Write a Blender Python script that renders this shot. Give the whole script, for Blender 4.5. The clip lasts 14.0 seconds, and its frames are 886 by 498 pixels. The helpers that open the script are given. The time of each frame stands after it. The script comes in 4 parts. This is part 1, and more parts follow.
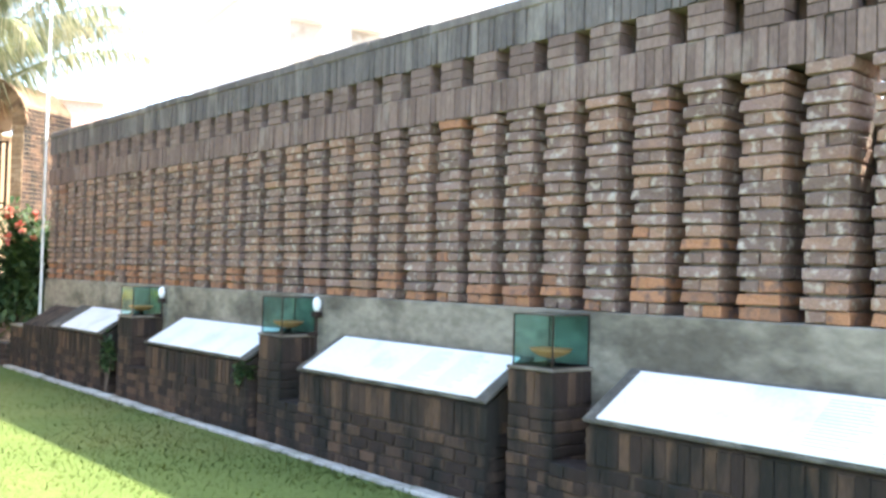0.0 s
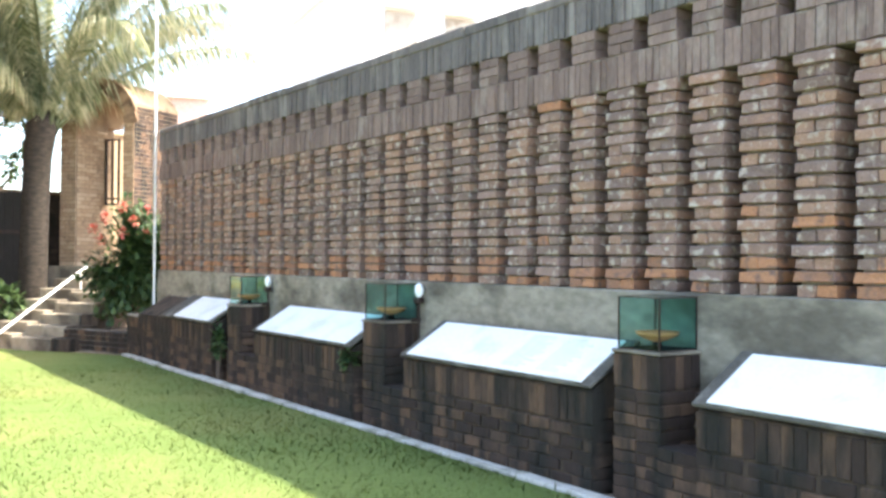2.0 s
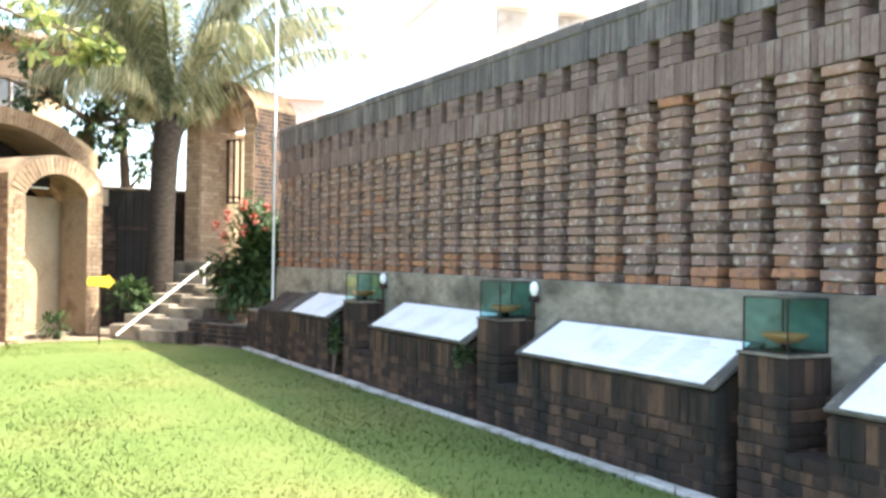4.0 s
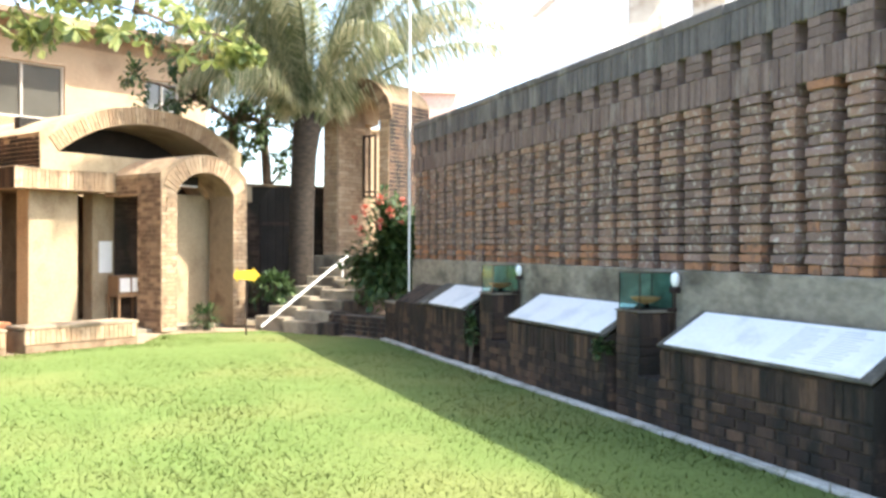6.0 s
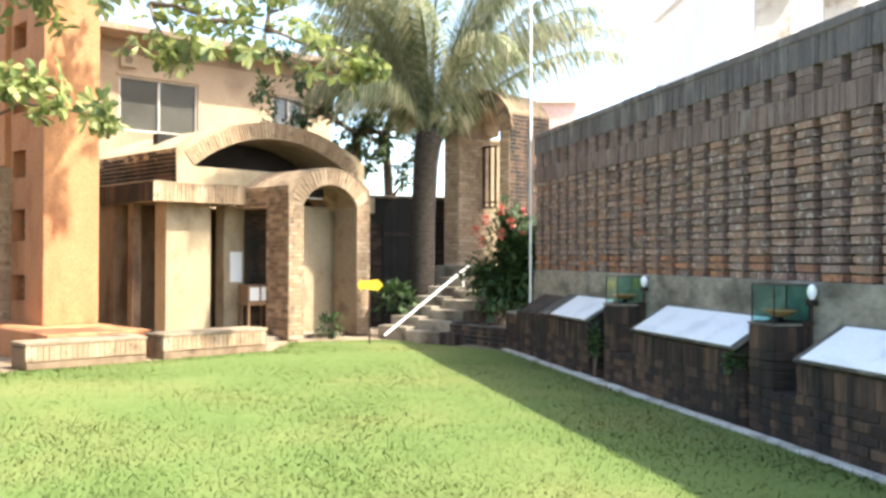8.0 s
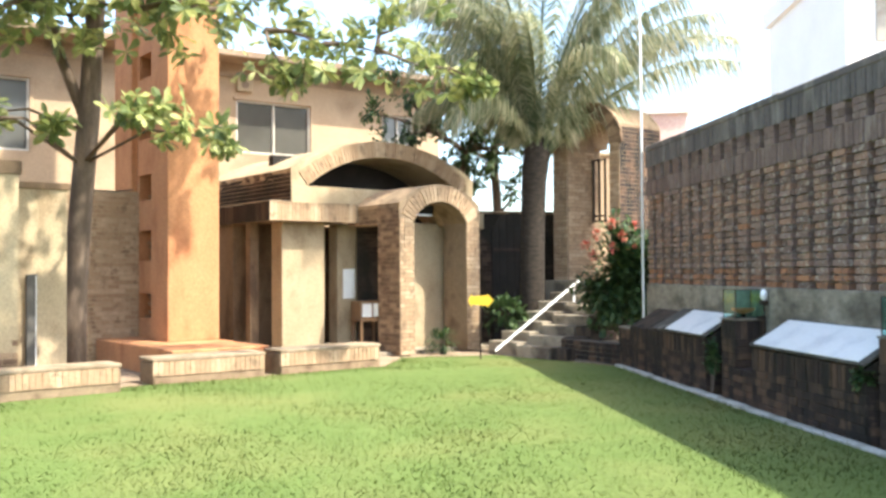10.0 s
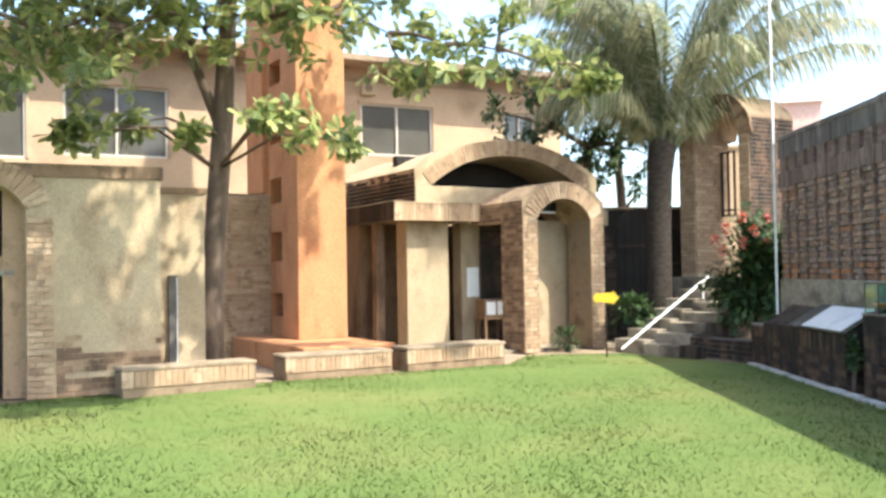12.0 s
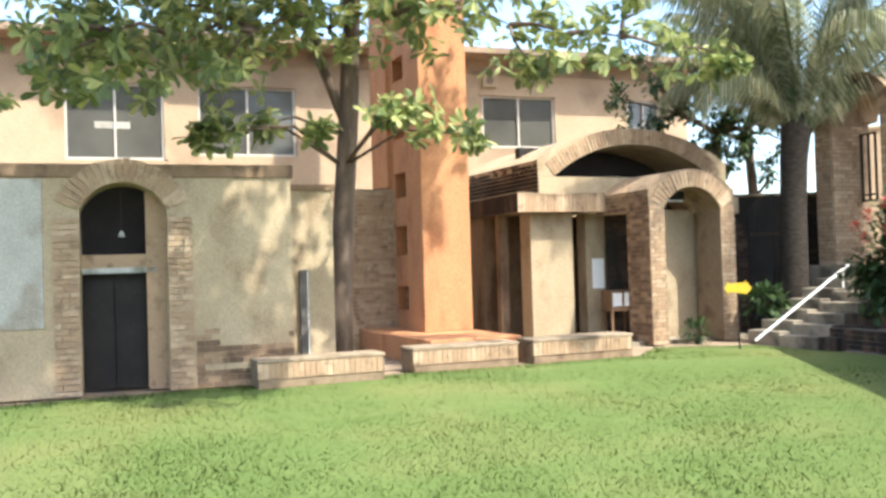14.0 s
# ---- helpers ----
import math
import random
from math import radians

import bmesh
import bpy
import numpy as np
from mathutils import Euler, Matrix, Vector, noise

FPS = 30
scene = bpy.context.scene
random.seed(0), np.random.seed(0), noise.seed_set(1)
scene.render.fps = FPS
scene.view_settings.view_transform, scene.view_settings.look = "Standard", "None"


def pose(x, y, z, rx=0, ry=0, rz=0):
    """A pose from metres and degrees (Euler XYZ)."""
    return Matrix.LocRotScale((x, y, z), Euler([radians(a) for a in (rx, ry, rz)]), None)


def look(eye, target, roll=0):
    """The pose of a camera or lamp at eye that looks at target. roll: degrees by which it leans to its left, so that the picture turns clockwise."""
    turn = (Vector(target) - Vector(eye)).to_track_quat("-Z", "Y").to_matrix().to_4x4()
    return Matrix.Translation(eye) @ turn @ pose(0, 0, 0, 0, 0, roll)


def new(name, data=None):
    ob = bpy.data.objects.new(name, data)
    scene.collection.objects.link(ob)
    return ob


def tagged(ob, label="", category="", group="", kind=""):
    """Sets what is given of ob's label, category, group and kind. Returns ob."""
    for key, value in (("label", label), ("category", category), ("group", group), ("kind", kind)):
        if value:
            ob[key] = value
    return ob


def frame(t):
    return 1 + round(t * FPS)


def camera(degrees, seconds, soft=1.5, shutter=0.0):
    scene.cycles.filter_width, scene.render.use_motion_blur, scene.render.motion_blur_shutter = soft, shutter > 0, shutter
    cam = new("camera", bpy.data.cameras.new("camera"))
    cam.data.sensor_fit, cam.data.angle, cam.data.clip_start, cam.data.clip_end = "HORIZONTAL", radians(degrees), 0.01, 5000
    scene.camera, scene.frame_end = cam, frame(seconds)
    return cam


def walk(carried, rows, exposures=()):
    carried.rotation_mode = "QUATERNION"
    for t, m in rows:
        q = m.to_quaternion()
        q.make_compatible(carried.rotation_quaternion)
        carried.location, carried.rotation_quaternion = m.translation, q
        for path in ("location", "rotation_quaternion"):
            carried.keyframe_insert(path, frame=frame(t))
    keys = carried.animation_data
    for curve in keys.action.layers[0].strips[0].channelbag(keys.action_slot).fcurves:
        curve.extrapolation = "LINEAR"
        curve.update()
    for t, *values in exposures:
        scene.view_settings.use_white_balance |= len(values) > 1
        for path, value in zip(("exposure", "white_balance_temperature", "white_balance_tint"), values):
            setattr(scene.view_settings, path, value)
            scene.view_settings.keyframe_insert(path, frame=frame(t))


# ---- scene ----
cam = camera(51.0, 14.0, soft=3.0)
PATH = [
    (0, (-1.271, -1.515, 1.655), (-2.782, -0.206, 1.709), 1.5),
    (0.5, (-1.276, -1.502, 1.661), (-2.818, -0.23, 1.715), 1.1),
    (1, (-1.278, -1.518, 1.648), (-2.85, -0.282, 1.689), 0.8),
    (1.5, (-1.289, -1.522, 1.638), (-2.895, -0.331, 1.67), 0.5),
    (2, (-1.299, -1.526, 1.648), (-2.939, -0.382, 1.668), 0.4),
    (2.5, (-1.313, -1.53, 1.639), (-2.983, -0.43, 1.66), 0.7),
    (3, (-1.322, -1.541, 1.633), (-3.023, -0.488, 1.656), 0.8),
    (5.5, (-1.374, -1.603, 1.624), (-3.227, -0.85, 1.621), 0.5),
    (6, (-1.343, -1.635, 1.636), (-3.221, -0.947, 1.631), 0.2),
    (6.5, (-1.332, -1.678, 1.638), (-3.231, -1.048, 1.642), 0.1),
    (7, (-1.337, -1.692, 1.65), (-3.255, -1.125, 1.661), 0.2),
    (7.5, (-1.346, -1.709, 1.645), (-3.279, -1.198, 1.658), 0.4),
    (8, (-1.346, -1.722, 1.649), (-3.295, -1.274, 1.664), 0.2),
    (8.5, (-1.348, -1.743, 1.645), (-3.307, -1.344, 1.671), 0.0),
    (9, (-1.336, -1.75, 1.653), (-3.307, -1.413, 1.691), -0.0),
    (11.5, (-1.319, -1.799, 1.638), (-3.318, -1.765, 1.688), -1.1),
    (12, (-1.304, -1.796, 1.627), (-3.303, -1.838, 1.677), -1.0),
    (12.5, (-1.311, -1.82, 1.638), (-3.308, -1.928, 1.681), -1.0),
    (13, (-1.311, -1.832, 1.632), (-3.302, -2.014, 1.672), -1.4),
    (13.5, (-1.316, -1.844, 1.621), (-3.302, -2.082, 1.661), -1.6),
    (14, (-1.306, -1.839, 1.632), (-3.283, -2.142, 1.671), -1.7),
]
walk(cam, [(t, look(eye, target, roll)) for t, eye, target, roll in PATH], exposures=[(0, 3.03, 6550, 7), (3, 2.9, 6600, 7), (7.5, 2.45, 6500, 5), (11.5, 2.14, 6300, 4), (14, 2.0, 6100, 4)])

# ---- light ----
SUN = Vector((0.42, 0.60, 1.06)).normalized()
world = bpy.data.worlds.new("sky")
scene.world = world
world.use_nodes = True
wn = world.node_tree
sky = wn.nodes.new("ShaderNodeTexSky")
sky.sky_type = "NISHITA"
sky.sun_disc = False
sky.sun_elevation = math.asin(SUN.z)
sky.sun_rotation = math.atan2(SUN.x, SUN.y)
sky.air_density, sky.dust_density, sky.ozone_density = 0.9, 2.2, 0.4
bg = wn.nodes["Background"]
bg.inputs["Strength"].default_value = 0.145
wn.links.new(sky.outputs[0], bg.inputs[0])
sun = new("sun", bpy.data.lights.new("sun", "SUN"))
sun.data.energy, sun.data.angle, sun.data.color = 2.7, radians(1.0), (1.0, 0.93, 0.82)
sun.matrix_world = look(SUN * 60, (0, 0, 0))


# ---- materials ----
def material(name, colours, scale=6.0, rough=0.85, bump=0.3, fine=60.0, vary="", stain=None, stain_scale=0.8, stain_amount=0.5, metal=0.0, spec=0.3, stretch=(1, 1, 1)):
    """Two scales of noise between colours; vary: 'object' or 'island' shifts the colour piece by piece; stain: a colour laid on in patches."""
    m = bpy.data.materials.new(name)
    m.use_nodes = True
    t = m.node_tree
    N, L = t.nodes, t.links
    b = N["Principled BSDF"]
    b.inputs["Roughness"].default_value = rough
    b.inputs["Metallic"].default_value = metal
    b.inputs["Specular IOR Level"].default_value = spec
    geo = N.new("ShaderNodeNewGeometry")
    mp = N.new("ShaderNodeMapping")
    mp.inputs["Scale"].default_value = stretch
    L.new(geo.outputs["Position"], mp.inputs["Vector"])
    big = N.new("ShaderNodeTexNoise")
    big.inputs["Scale"].default_value, big.inputs["Detail"].default_value = scale, 5
    L.new(mp.outputs[0], big.inputs["Vector"])
    ramp = N.new("ShaderNodeValToRGB")
    el = ramp.color_ramp.elements
    for i, c in enumerate(colours):
        at = 0.25 + 0.5 * i / max(1, len(colours) - 1)
        e = el[i] if i < 2 else el.new(at)
        e.position, e.color = at, (*c, 1)
    source = big.outputs["Fac"]
    if vary:
        pick = N.new("ShaderNodeObjectInfo").outputs["Random"] if vary == "object" else geo.outputs["Random Per Island"]
        mix = N.new("ShaderNodeMath")
        mix.operation = "MULTIPLY_ADD"
        L.new(pick, mix.inputs[0])
        mix.inputs[1].default_value = 0.75
        half = N.new("ShaderNodeMath")
        half.operation = "MULTIPLY_ADD"
        half.inputs[1].default_value, half.inputs[2].default_value = 0.35, -0.05
        L.new(source, half.inputs[0])
        L.new(half.outputs[0], mix.inputs[2])
        source = mix.outputs[0]
    L.new(source, ramp.inputs[0])
    colour = ramp.outputs[0]
    small = N.new("ShaderNodeTexNoise")
    small.inputs["Scale"].default_value, small.inputs["Detail"].default_value = fine, 4
    L.new(mp.outputs[0], small.inputs["Vector"])
    if stain:
        sn = N.new("ShaderNodeTexNoise")
        sn.inputs["Scale"].default_value, sn.inputs["Detail"].default_value = stain_scale, 7
        L.new(mp.outputs[0], sn.inputs["Vector"])
        sr = N.new("ShaderNodeMapRange")
        sr.inputs["From Min"].default_value, sr.inputs["From Max"].default_value = 0.62 - 0.3 * stain_amount, 0.78 - 0.3 * stain_amount
        L.new(sn.outputs["Fac"], sr.inputs["Value"])
        sm = N.new("ShaderNodeMix")
        sm.data_type = "RGBA"
        L.new(sr.outputs[0], sm.inputs["Factor"])
        L.new(colour, sm.inputs[6])
        sm.inputs[7].default_value = (*stain, 1)
        colour = sm.outputs[2]
    grain = N.new("ShaderNodeMix")
    grain.data_type, grain.blend_type = "RGBA", "OVERLAY"
    grain.inputs["Factor"].default_value = 0.45
    L.new(colour, grain.inputs[6])
    L.new(small.outputs["Fac"], grain.inputs[7])
    L.new(grain.outputs[2], b.inputs["Base Color"])
    bp = N.new("ShaderNodeBump")
    bp.inputs["Strength"].default_value, bp.inputs["Distance"].default_value = bump, 0.01
    L.new(small.outputs["Fac"], bp.inputs["Height"])
    L.new(bp.outputs[0], b.inputs["Normal"])
    return m


BRICKS = [(0.165, 0.113, 0.094), (0.20, 0.136, 0.112), (0.232, 0.156, 0.128), (0.258, 0.172, 0.14), (0.215, 0.136, 0.108), (0.285, 0.175, 0.124)]
WORN = (0.42, 0.36, 0.30)
M_brick_piece = material("brick_weathered", BRICKS, 9, 0.9, 0.6, 70, "object", WORN, 15.0, 0.30)
M_orange_piece = material("brick_bright_red", [(0.26, 0.135, 0.085), (0.31, 0.155, 0.092), (0.36, 0.175, 0.095)], 9, 0.9, 0.6, 70, "object", (0.16, 0.10, 0.08), 12.0, 0.4)
M_orange = material("brick_bright_red_joined", [(0.26, 0.135, 0.085), (0.31, 0.155, 0.092), (0.36, 0.175, 0.095)], 9, 0.9, 0.6, 70, "island", (0.16, 0.10, 0.08), 12.0, 0.4)
M_brick = material("brick_weathered_joined", BRICKS, 9, 0.9, 0.6, 70, "island", WORN, 15.0, 0.30)
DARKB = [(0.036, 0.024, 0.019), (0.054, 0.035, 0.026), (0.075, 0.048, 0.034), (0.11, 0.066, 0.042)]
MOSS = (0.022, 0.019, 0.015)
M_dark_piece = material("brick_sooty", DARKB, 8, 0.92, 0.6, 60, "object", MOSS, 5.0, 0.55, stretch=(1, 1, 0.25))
M_dark = material("brick_sooty_slot_shade_joined", DARKB, 8, 0.92, 0.6, 60, "island", MOSS, 5.0, 0.55, stretch=(1, 1, 0.25))
M_west = material("brick_boundary_and_side_shade", [(0.034, 0.023, 0.018), (0.05, 0.034, 0.026), (0.08, 0.053, 0.038)], 8, 0.95, 0.6, 60, "island", MOSS, 1.5, 0.6, stretch=(1, 1, 0.5))
M_soldier = material("brick_purple_brown", [(0.145, 0.102, 0.088), (0.175, 0.125, 0.108), (0.21, 0.15, 0.128)], 8, 0.92, 0.6, 60, "island", (0.25, 0.20, 0.172), 8.0, 0.25, stretch=(1, 1, 0.3))
TOPB = [(0.105, 0.094, 0.09), (0.125, 0.11, 0.105), (0.15, 0.132, 0.124)]
M_top = material("brick_rain_streaked", TOPB, 8, 0.92, 0.6, 60, "island", (0.23, 0.21, 0.19), 4.0, 0.35, stretch=(1, 1, 0.25))
TANB = [(0.31, 0.205, 0.125), (0.38, 0.265, 0.165), (0.46, 0.335, 0.22), (0.34, 0.23, 0.14)]
M_tan = material("brick_tan_joined", TANB, 8, 0.9, 0.5, 60, "island", (0.20, 0.135, 0.085), 6.0, 0.25)
M_brick_stain_shade = material("brick_stained_and_side_shade", [(0.15, 0.095, 0.06), (0.21, 0.135, 0.083), (0.29, 0.195, 0.12)], 8, 0.92, 0.5, 60, "island", (0.10, 0.065, 0.04), 4.0, 0.4)
M_mortar = material("mortar", [(0.16, 0.13, 0.11), (0.27, 0.23, 0.19)], 12, 0.95, 0.5, 90, stain=(0.07, 0.06, 0.05), stain_amount=0.5)
M_darkmortar = material("mortar_sooty", [(0.05, 0.035, 0.027), (0.085, 0.06, 0.042)], 12, 0.95, 0.5, 90, stain=(0.022, 0.019, 0.015), stain_scale=5.0, stain_amount=0.55, stretch=(1, 1, 0.25))
M_rim = material("rim_mossy_cement", [(0.06, 0.055, 0.045), (0.11, 0.10, 0.082)], 6, 0.92, 0.5, 50, stain=(0.17, 0.155, 0.13), stain_scale=4, stain_amount=0.35)
M_tanmortar = material("mortar_tan", [(0.20, 0.14, 0.088), (0.27, 0.195, 0.125)], 12, 0.95, 0.5, 90, stain=(0.14, 0.095, 0.06), stain_scale=3, stain_amount=0.35)
M_concrete = material("concrete_stained", [(0.20, 0.175, 0.135), (0.245, 0.215, 0.17), (0.29, 0.258, 0.205)], 3, 0.9, 0.4, 12, stain=(0.115, 0.10, 0.078), stain_scale=2.0, stain_amount=0.5, stretch=(0.8, 0.8, 1.5))
M_bench = material("bench_cement", [(0.24, 0.18, 0.122), (0.31, 0.245, 0.17)], 5, 0.9, 0.4, 40, stain=(0.19, 0.14, 0.09), stain_scale=3, stain_amount=0.5)
M_kerb = material("kerb_whitewashed", [(0.36, 0.35, 0.31), (0.48, 0.465, 0.42)], 5, 0.9, 0.4, 40, stain=(0.20, 0.20, 0.155), stain_scale=3, stain_amount=0.5)
M_marble = material("marble_white", [(0.78, 0.775, 0.765), (0.83, 0.825, 0.815)], 3, 0.35, 0.05, 30, stain=(0.66, 0.665, 0.67), stain_scale=2.5, stain_amount=0.35, spec=0.5)
M_ink = material("faded_lettering", [(0.46, 0.47, 0.48), (0.54, 0.55, 0.56)], 20, 0.6, 0.0, 50)
M_grass = material("grass_blades", [(0.088, 0.126, 0.028), (0.094, 0.132, 0.03), (0.10, 0.139, 0.033), (0.112, 0.147, 0.037)], 0.9, 0.6, 0.0, 2.0, "island", stain=(0.135, 0.152, 0.043), stain_scale=0.35, stain_amount=0.5, spec=0.15)
M_lawn = material("lawn_soil_and_turf", [(0.083, 0.122, 0.027), (0.092, 0.13, 0.031), (0.104, 0.14, 0.036)], 2.5, 0.95, 0.08, 25, stain=(0.13, 0.148, 0.043), stain_scale=0.35, stain_amount=0.5)
M_earth = material("bare_earth", [(0.17, 0.12, 0.08), (0.26, 0.19, 0.13), (0.33, 0.25, 0.17)], 1.5, 0.95, 0.5, 30)
M_terracotta = material("terracotta_render", [(0.39, 0.175, 0.08), (0.44, 0.205, 0.094), (0.48, 0.23, 0.108)], 2.2, 0.85, 0.3, 40, stain=(0.34, 0.14, 0.063), stain_scale=2.5, stain_amount=0.3, stretch=(1, 1, 0.5))
M_plaster = material("plaster_ochre", [(0.32, 0.24, 0.15), (0.37, 0.285, 0.18), (0.41, 0.32, 0.21)], 1.6, 0.9, 0.35, 40, stain=(0.27, 0.195, 0.12), stain_scale=2.2, stain_amount=0.35, stretch=(1, 1, 0.6))
M_plaster_grey = material("plaster_grey", [(0.34, 0.315, 0.265), (0.43, 0.40, 0.345)], 1.6, 0.9, 0.35, 40, stain=(0.24, 0.20, 0.15), stain_scale=1.5, stain_amount=0.4)
M_peach = material("wall_paint_peach", [(0.385, 0.272, 0.172), (0.44, 0.322, 0.208)], 0.9, 0.85, 0.15, 40, stain=(0.30, 0.208, 0.13), stain_scale=0.7, stain_amount=0.4)
# Umber version of the plaster, darkened to hold the shrine's interior shade.
M_inner_shade = material("plaster_inner_shade", [(0.17, 0.115, 0.07), (0.23, 0.16, 0.10)], 2, 0.9, 0.3, 40, stain=(0.10, 0.065, 0.042), stain_scale=2.0, stain_amount=0.45, stretch=(1, 1, 0.5))
M_eave = material("eave_concrete", [(0.26, 0.18, 0.12), (0.35, 0.25, 0.17)], 2, 0.9, 0.3, 40, stain=(0.14, 0.10, 0.07), stain_amount=0.5)
M_pale = material("far_house_paint", [(0.72, 0.72, 0.70), (0.80, 0.80, 0.78)], 0.5, 0.85, 0.1, 20)
M_pink = material("pink_paint", [(0.62, 0.42, 0.36), (0.70, 0.52, 0.46)], 1, 0.85, 0.1, 20)
# Dark painted things, and the shade put on vault and room backs.
M_dark_void = material("dark_paint_and_room_shade", [(0.014, 0.012, 0.011), (0.026, 0.022, 0.019)], 3, 0.8, 0.1, 30)
M_iron = material("iron_rusty", [(0.035, 0.028, 0.025), (0.07, 0.045, 0.035)], 12, 0.6, 0.2, 80, metal=0.6)
M_white_paint = material("white_pipe_paint", [(0.72, 0.71, 0.68), (0.80, 0.79, 0.77)], 8, 0.45, 0.05, 60, stain=(0.5, 0.46, 0.40), stain_scale=5, stain_amount=0.2)
M_alu = material("window_frame_paint", [(0.46, 0.42, 0.35), (0.55, 0.51, 0.44)], 6, 0.4, 0.05, 60)
M_yellow = material("sign_yellow", [(0.55, 0.36, 0.03), (0.62, 0.42, 0.04)], 6, 0.5, 0.05, 40)
M_clay = material("clay_dish", [(0.50, 0.17, 0.06), (0.62, 0.25, 0.10)], 10, 0.75, 0.2, 60)
M_bark = material("bark", [(0.075, 0.052, 0.037), (0.125, 0.088, 0.064), (0.175, 0.13, 0.095)], 6, 0.95, 0.9, 40, stretch=(1, 1, 0.3))
M_palm_bark = material("palm_bark", [(0.016, 0.012, 0.009), (0.032, 0.024, 0.018), (0.055, 0.041, 0.03)], 5, 0.95, 0.9, 30, stretch=(1.5, 1.5, 4))
M_leaf = material("broad_leaf", [(0.10, 0.135, 0.045), (0.16, 0.20, 0.065), (0.24, 0.28, 0.09), (0.36, 0.37, 0.13)], 2, 0.5, 0.1, 30, "island", spec=0.5)
M_leaf_dark = material("dark_leaf", [(0.025, 0.055, 0.02), (0.05, 0.09, 0.03), (0.09, 0.135, 0.045)], 2, 0.5, 0.1, 30, "island", spec=0.4)
M_frond = material("palm_leaflet", [(0.12, 0.15, 0.075), (0.23, 0.25, 0.135), (0.36, 0.37, 0.22), (0.56, 0.52, 0.35)], 1.5, 0.45, 0.1, 30, "island", spec=0.5)
M_flower = material("red_flower", [(0.46, 0.11, 0.08), (0.58, 0.20, 0.14)], 5, 0.6, 0.05, 40, "island")
M_grey_metal = material("grey_cabinet_paint", [(0.075, 0.07, 0.062), (0.11, 0.10, 0.09)], 4, 0.75, 0.1, 40)
M_wood = material("stained_wood", [(0.16, 0.09, 0.05), (0.25, 0.15, 0.08)], 4, 0.6, 0.2, 60, stretch=(1, 1, 0.3))
M_paper = material("white_paper", [(0.78, 0.77, 0.74), (0.84, 0.83, 0.8)], 4, 0.7, 0.02, 40)
M_tile = material("stair_cement", [(0.22, 0.18, 0.13), (0.33, 0.28, 0.21)], 4, 0.9, 0.4, 40, stain=(0.10, 0.08, 0.06), stain_scale=2, stain_amount=0.55)
for mm, share in ((M_leaf, 0.4), (M_leaf_dark, 0.3), (M_frond, 0.6), (M_grass, 0.7)):
    nt = mm.node_tree
    pb, out = nt.nodes["Principled BSDF"], nt.nodes["Material Output"]
    tl, mx = nt.nodes.new("ShaderNodeBsdfTranslucent"), nt.nodes.new("ShaderNodeMixShader")
    nt.links.new(pb.inputs["Base Color"].links[0].from_socket, tl.inputs["Color"])
    mx.inputs[0].default_value = share
    nt.links.new(pb.outputs[0], mx.inputs[1])
    nt.links.new(tl.outputs[0], mx.inputs[2])
    nt.links.new(mx.outputs[0], out.inputs["Surface"])


def glass(name, tint, rough=0.02):
    m = bpy.data.materials.new(name)
    m.use_nodes = True
    b = m.node_tree.nodes["Principled BSDF"]
    b.inputs["Base Color"].default_value = (*tint, 1)
    b.inputs["Transmission Weight"].default_value = 1.0
    b.inputs["Roughness"].default_value = rough
    b.inputs["IOR"].default_value = 1.18
    return m


M_glass = glass("case_glass", (0.64, 0.88, 0.86))
M_window = material("window_glass", [(0.085, 0.08, 0.068), (0.095, 0.09, 0.077)], 0.6, 0.12, 0.0, 1.0, spec=0.55)
M_bulb = bpy.data.materials.new("bulb_white")
M_bulb.use_nodes = True
M_bulb.node_tree.nodes["Principled BSDF"].inputs["Base Color"].default_value = (0.85, 0.86, 0.86, 1)
M_bulb.node_tree.nodes["Principled BSDF"].inputs["Roughness"].default_value = 0.25


# ---- mesh helpers ----
def part(name, bm, mat, parent=None, label="", smooth=False, kind=""):
    me = bpy.data.meshes.new(name)
    bm.normal_update()
    if smooth:
        for f in bm.faces:
            f.smooth = True
    bm.to_mesh(me)
    bm.free()
    me.materials.append(mat)
    ob = new(name, me)
    if parent:
        ob.parent = parent
    return tagged(ob, label=label, kind=kind)


def raw(name, verts, faces, mat, parent=None, label="", kind=""):
    me = bpy.data.meshes.new(name)
    me.from_pydata(verts, [], faces)
    me.update()
    me.materials.append(mat)
    ob = new(name, me)
    if parent:
        ob.parent = parent
    return tagged(ob, label=label, kind=kind)


def empty(name, m, label="", category="", group="", kind=""):
    ob = new(name)
    ob.matrix_basis = m
    return tagged(ob, label, category, group, kind)


def box(x0, x1, y0, y1, z0, z1, bevel=0.0, bm=None, wob=0.0):
    bm = bm or bmesh.new()
    r = bmesh.ops.create_cube(bm, size=1)
    for v in r["verts"]:
        v.co = Vector((x0 + (v.co.x + 0.5) * (x1 - x0), y0 + (v.co.y + 0.5) * (y1 - y0), z0 + (v.co.z + 0.5) * (z1 - z0)))
        if wob:
            v.co += Vector((random.uniform(-wob, wob), random.uniform(-wob, wob), random.uniform(-wob, wob)))
    if bevel:
        es = list({e for v in r["verts"] for e in v.link_edges})
        bmesh.ops.bevel(bm, geom=es, offset=bevel, segments=1, affect="EDGES")
    return bm


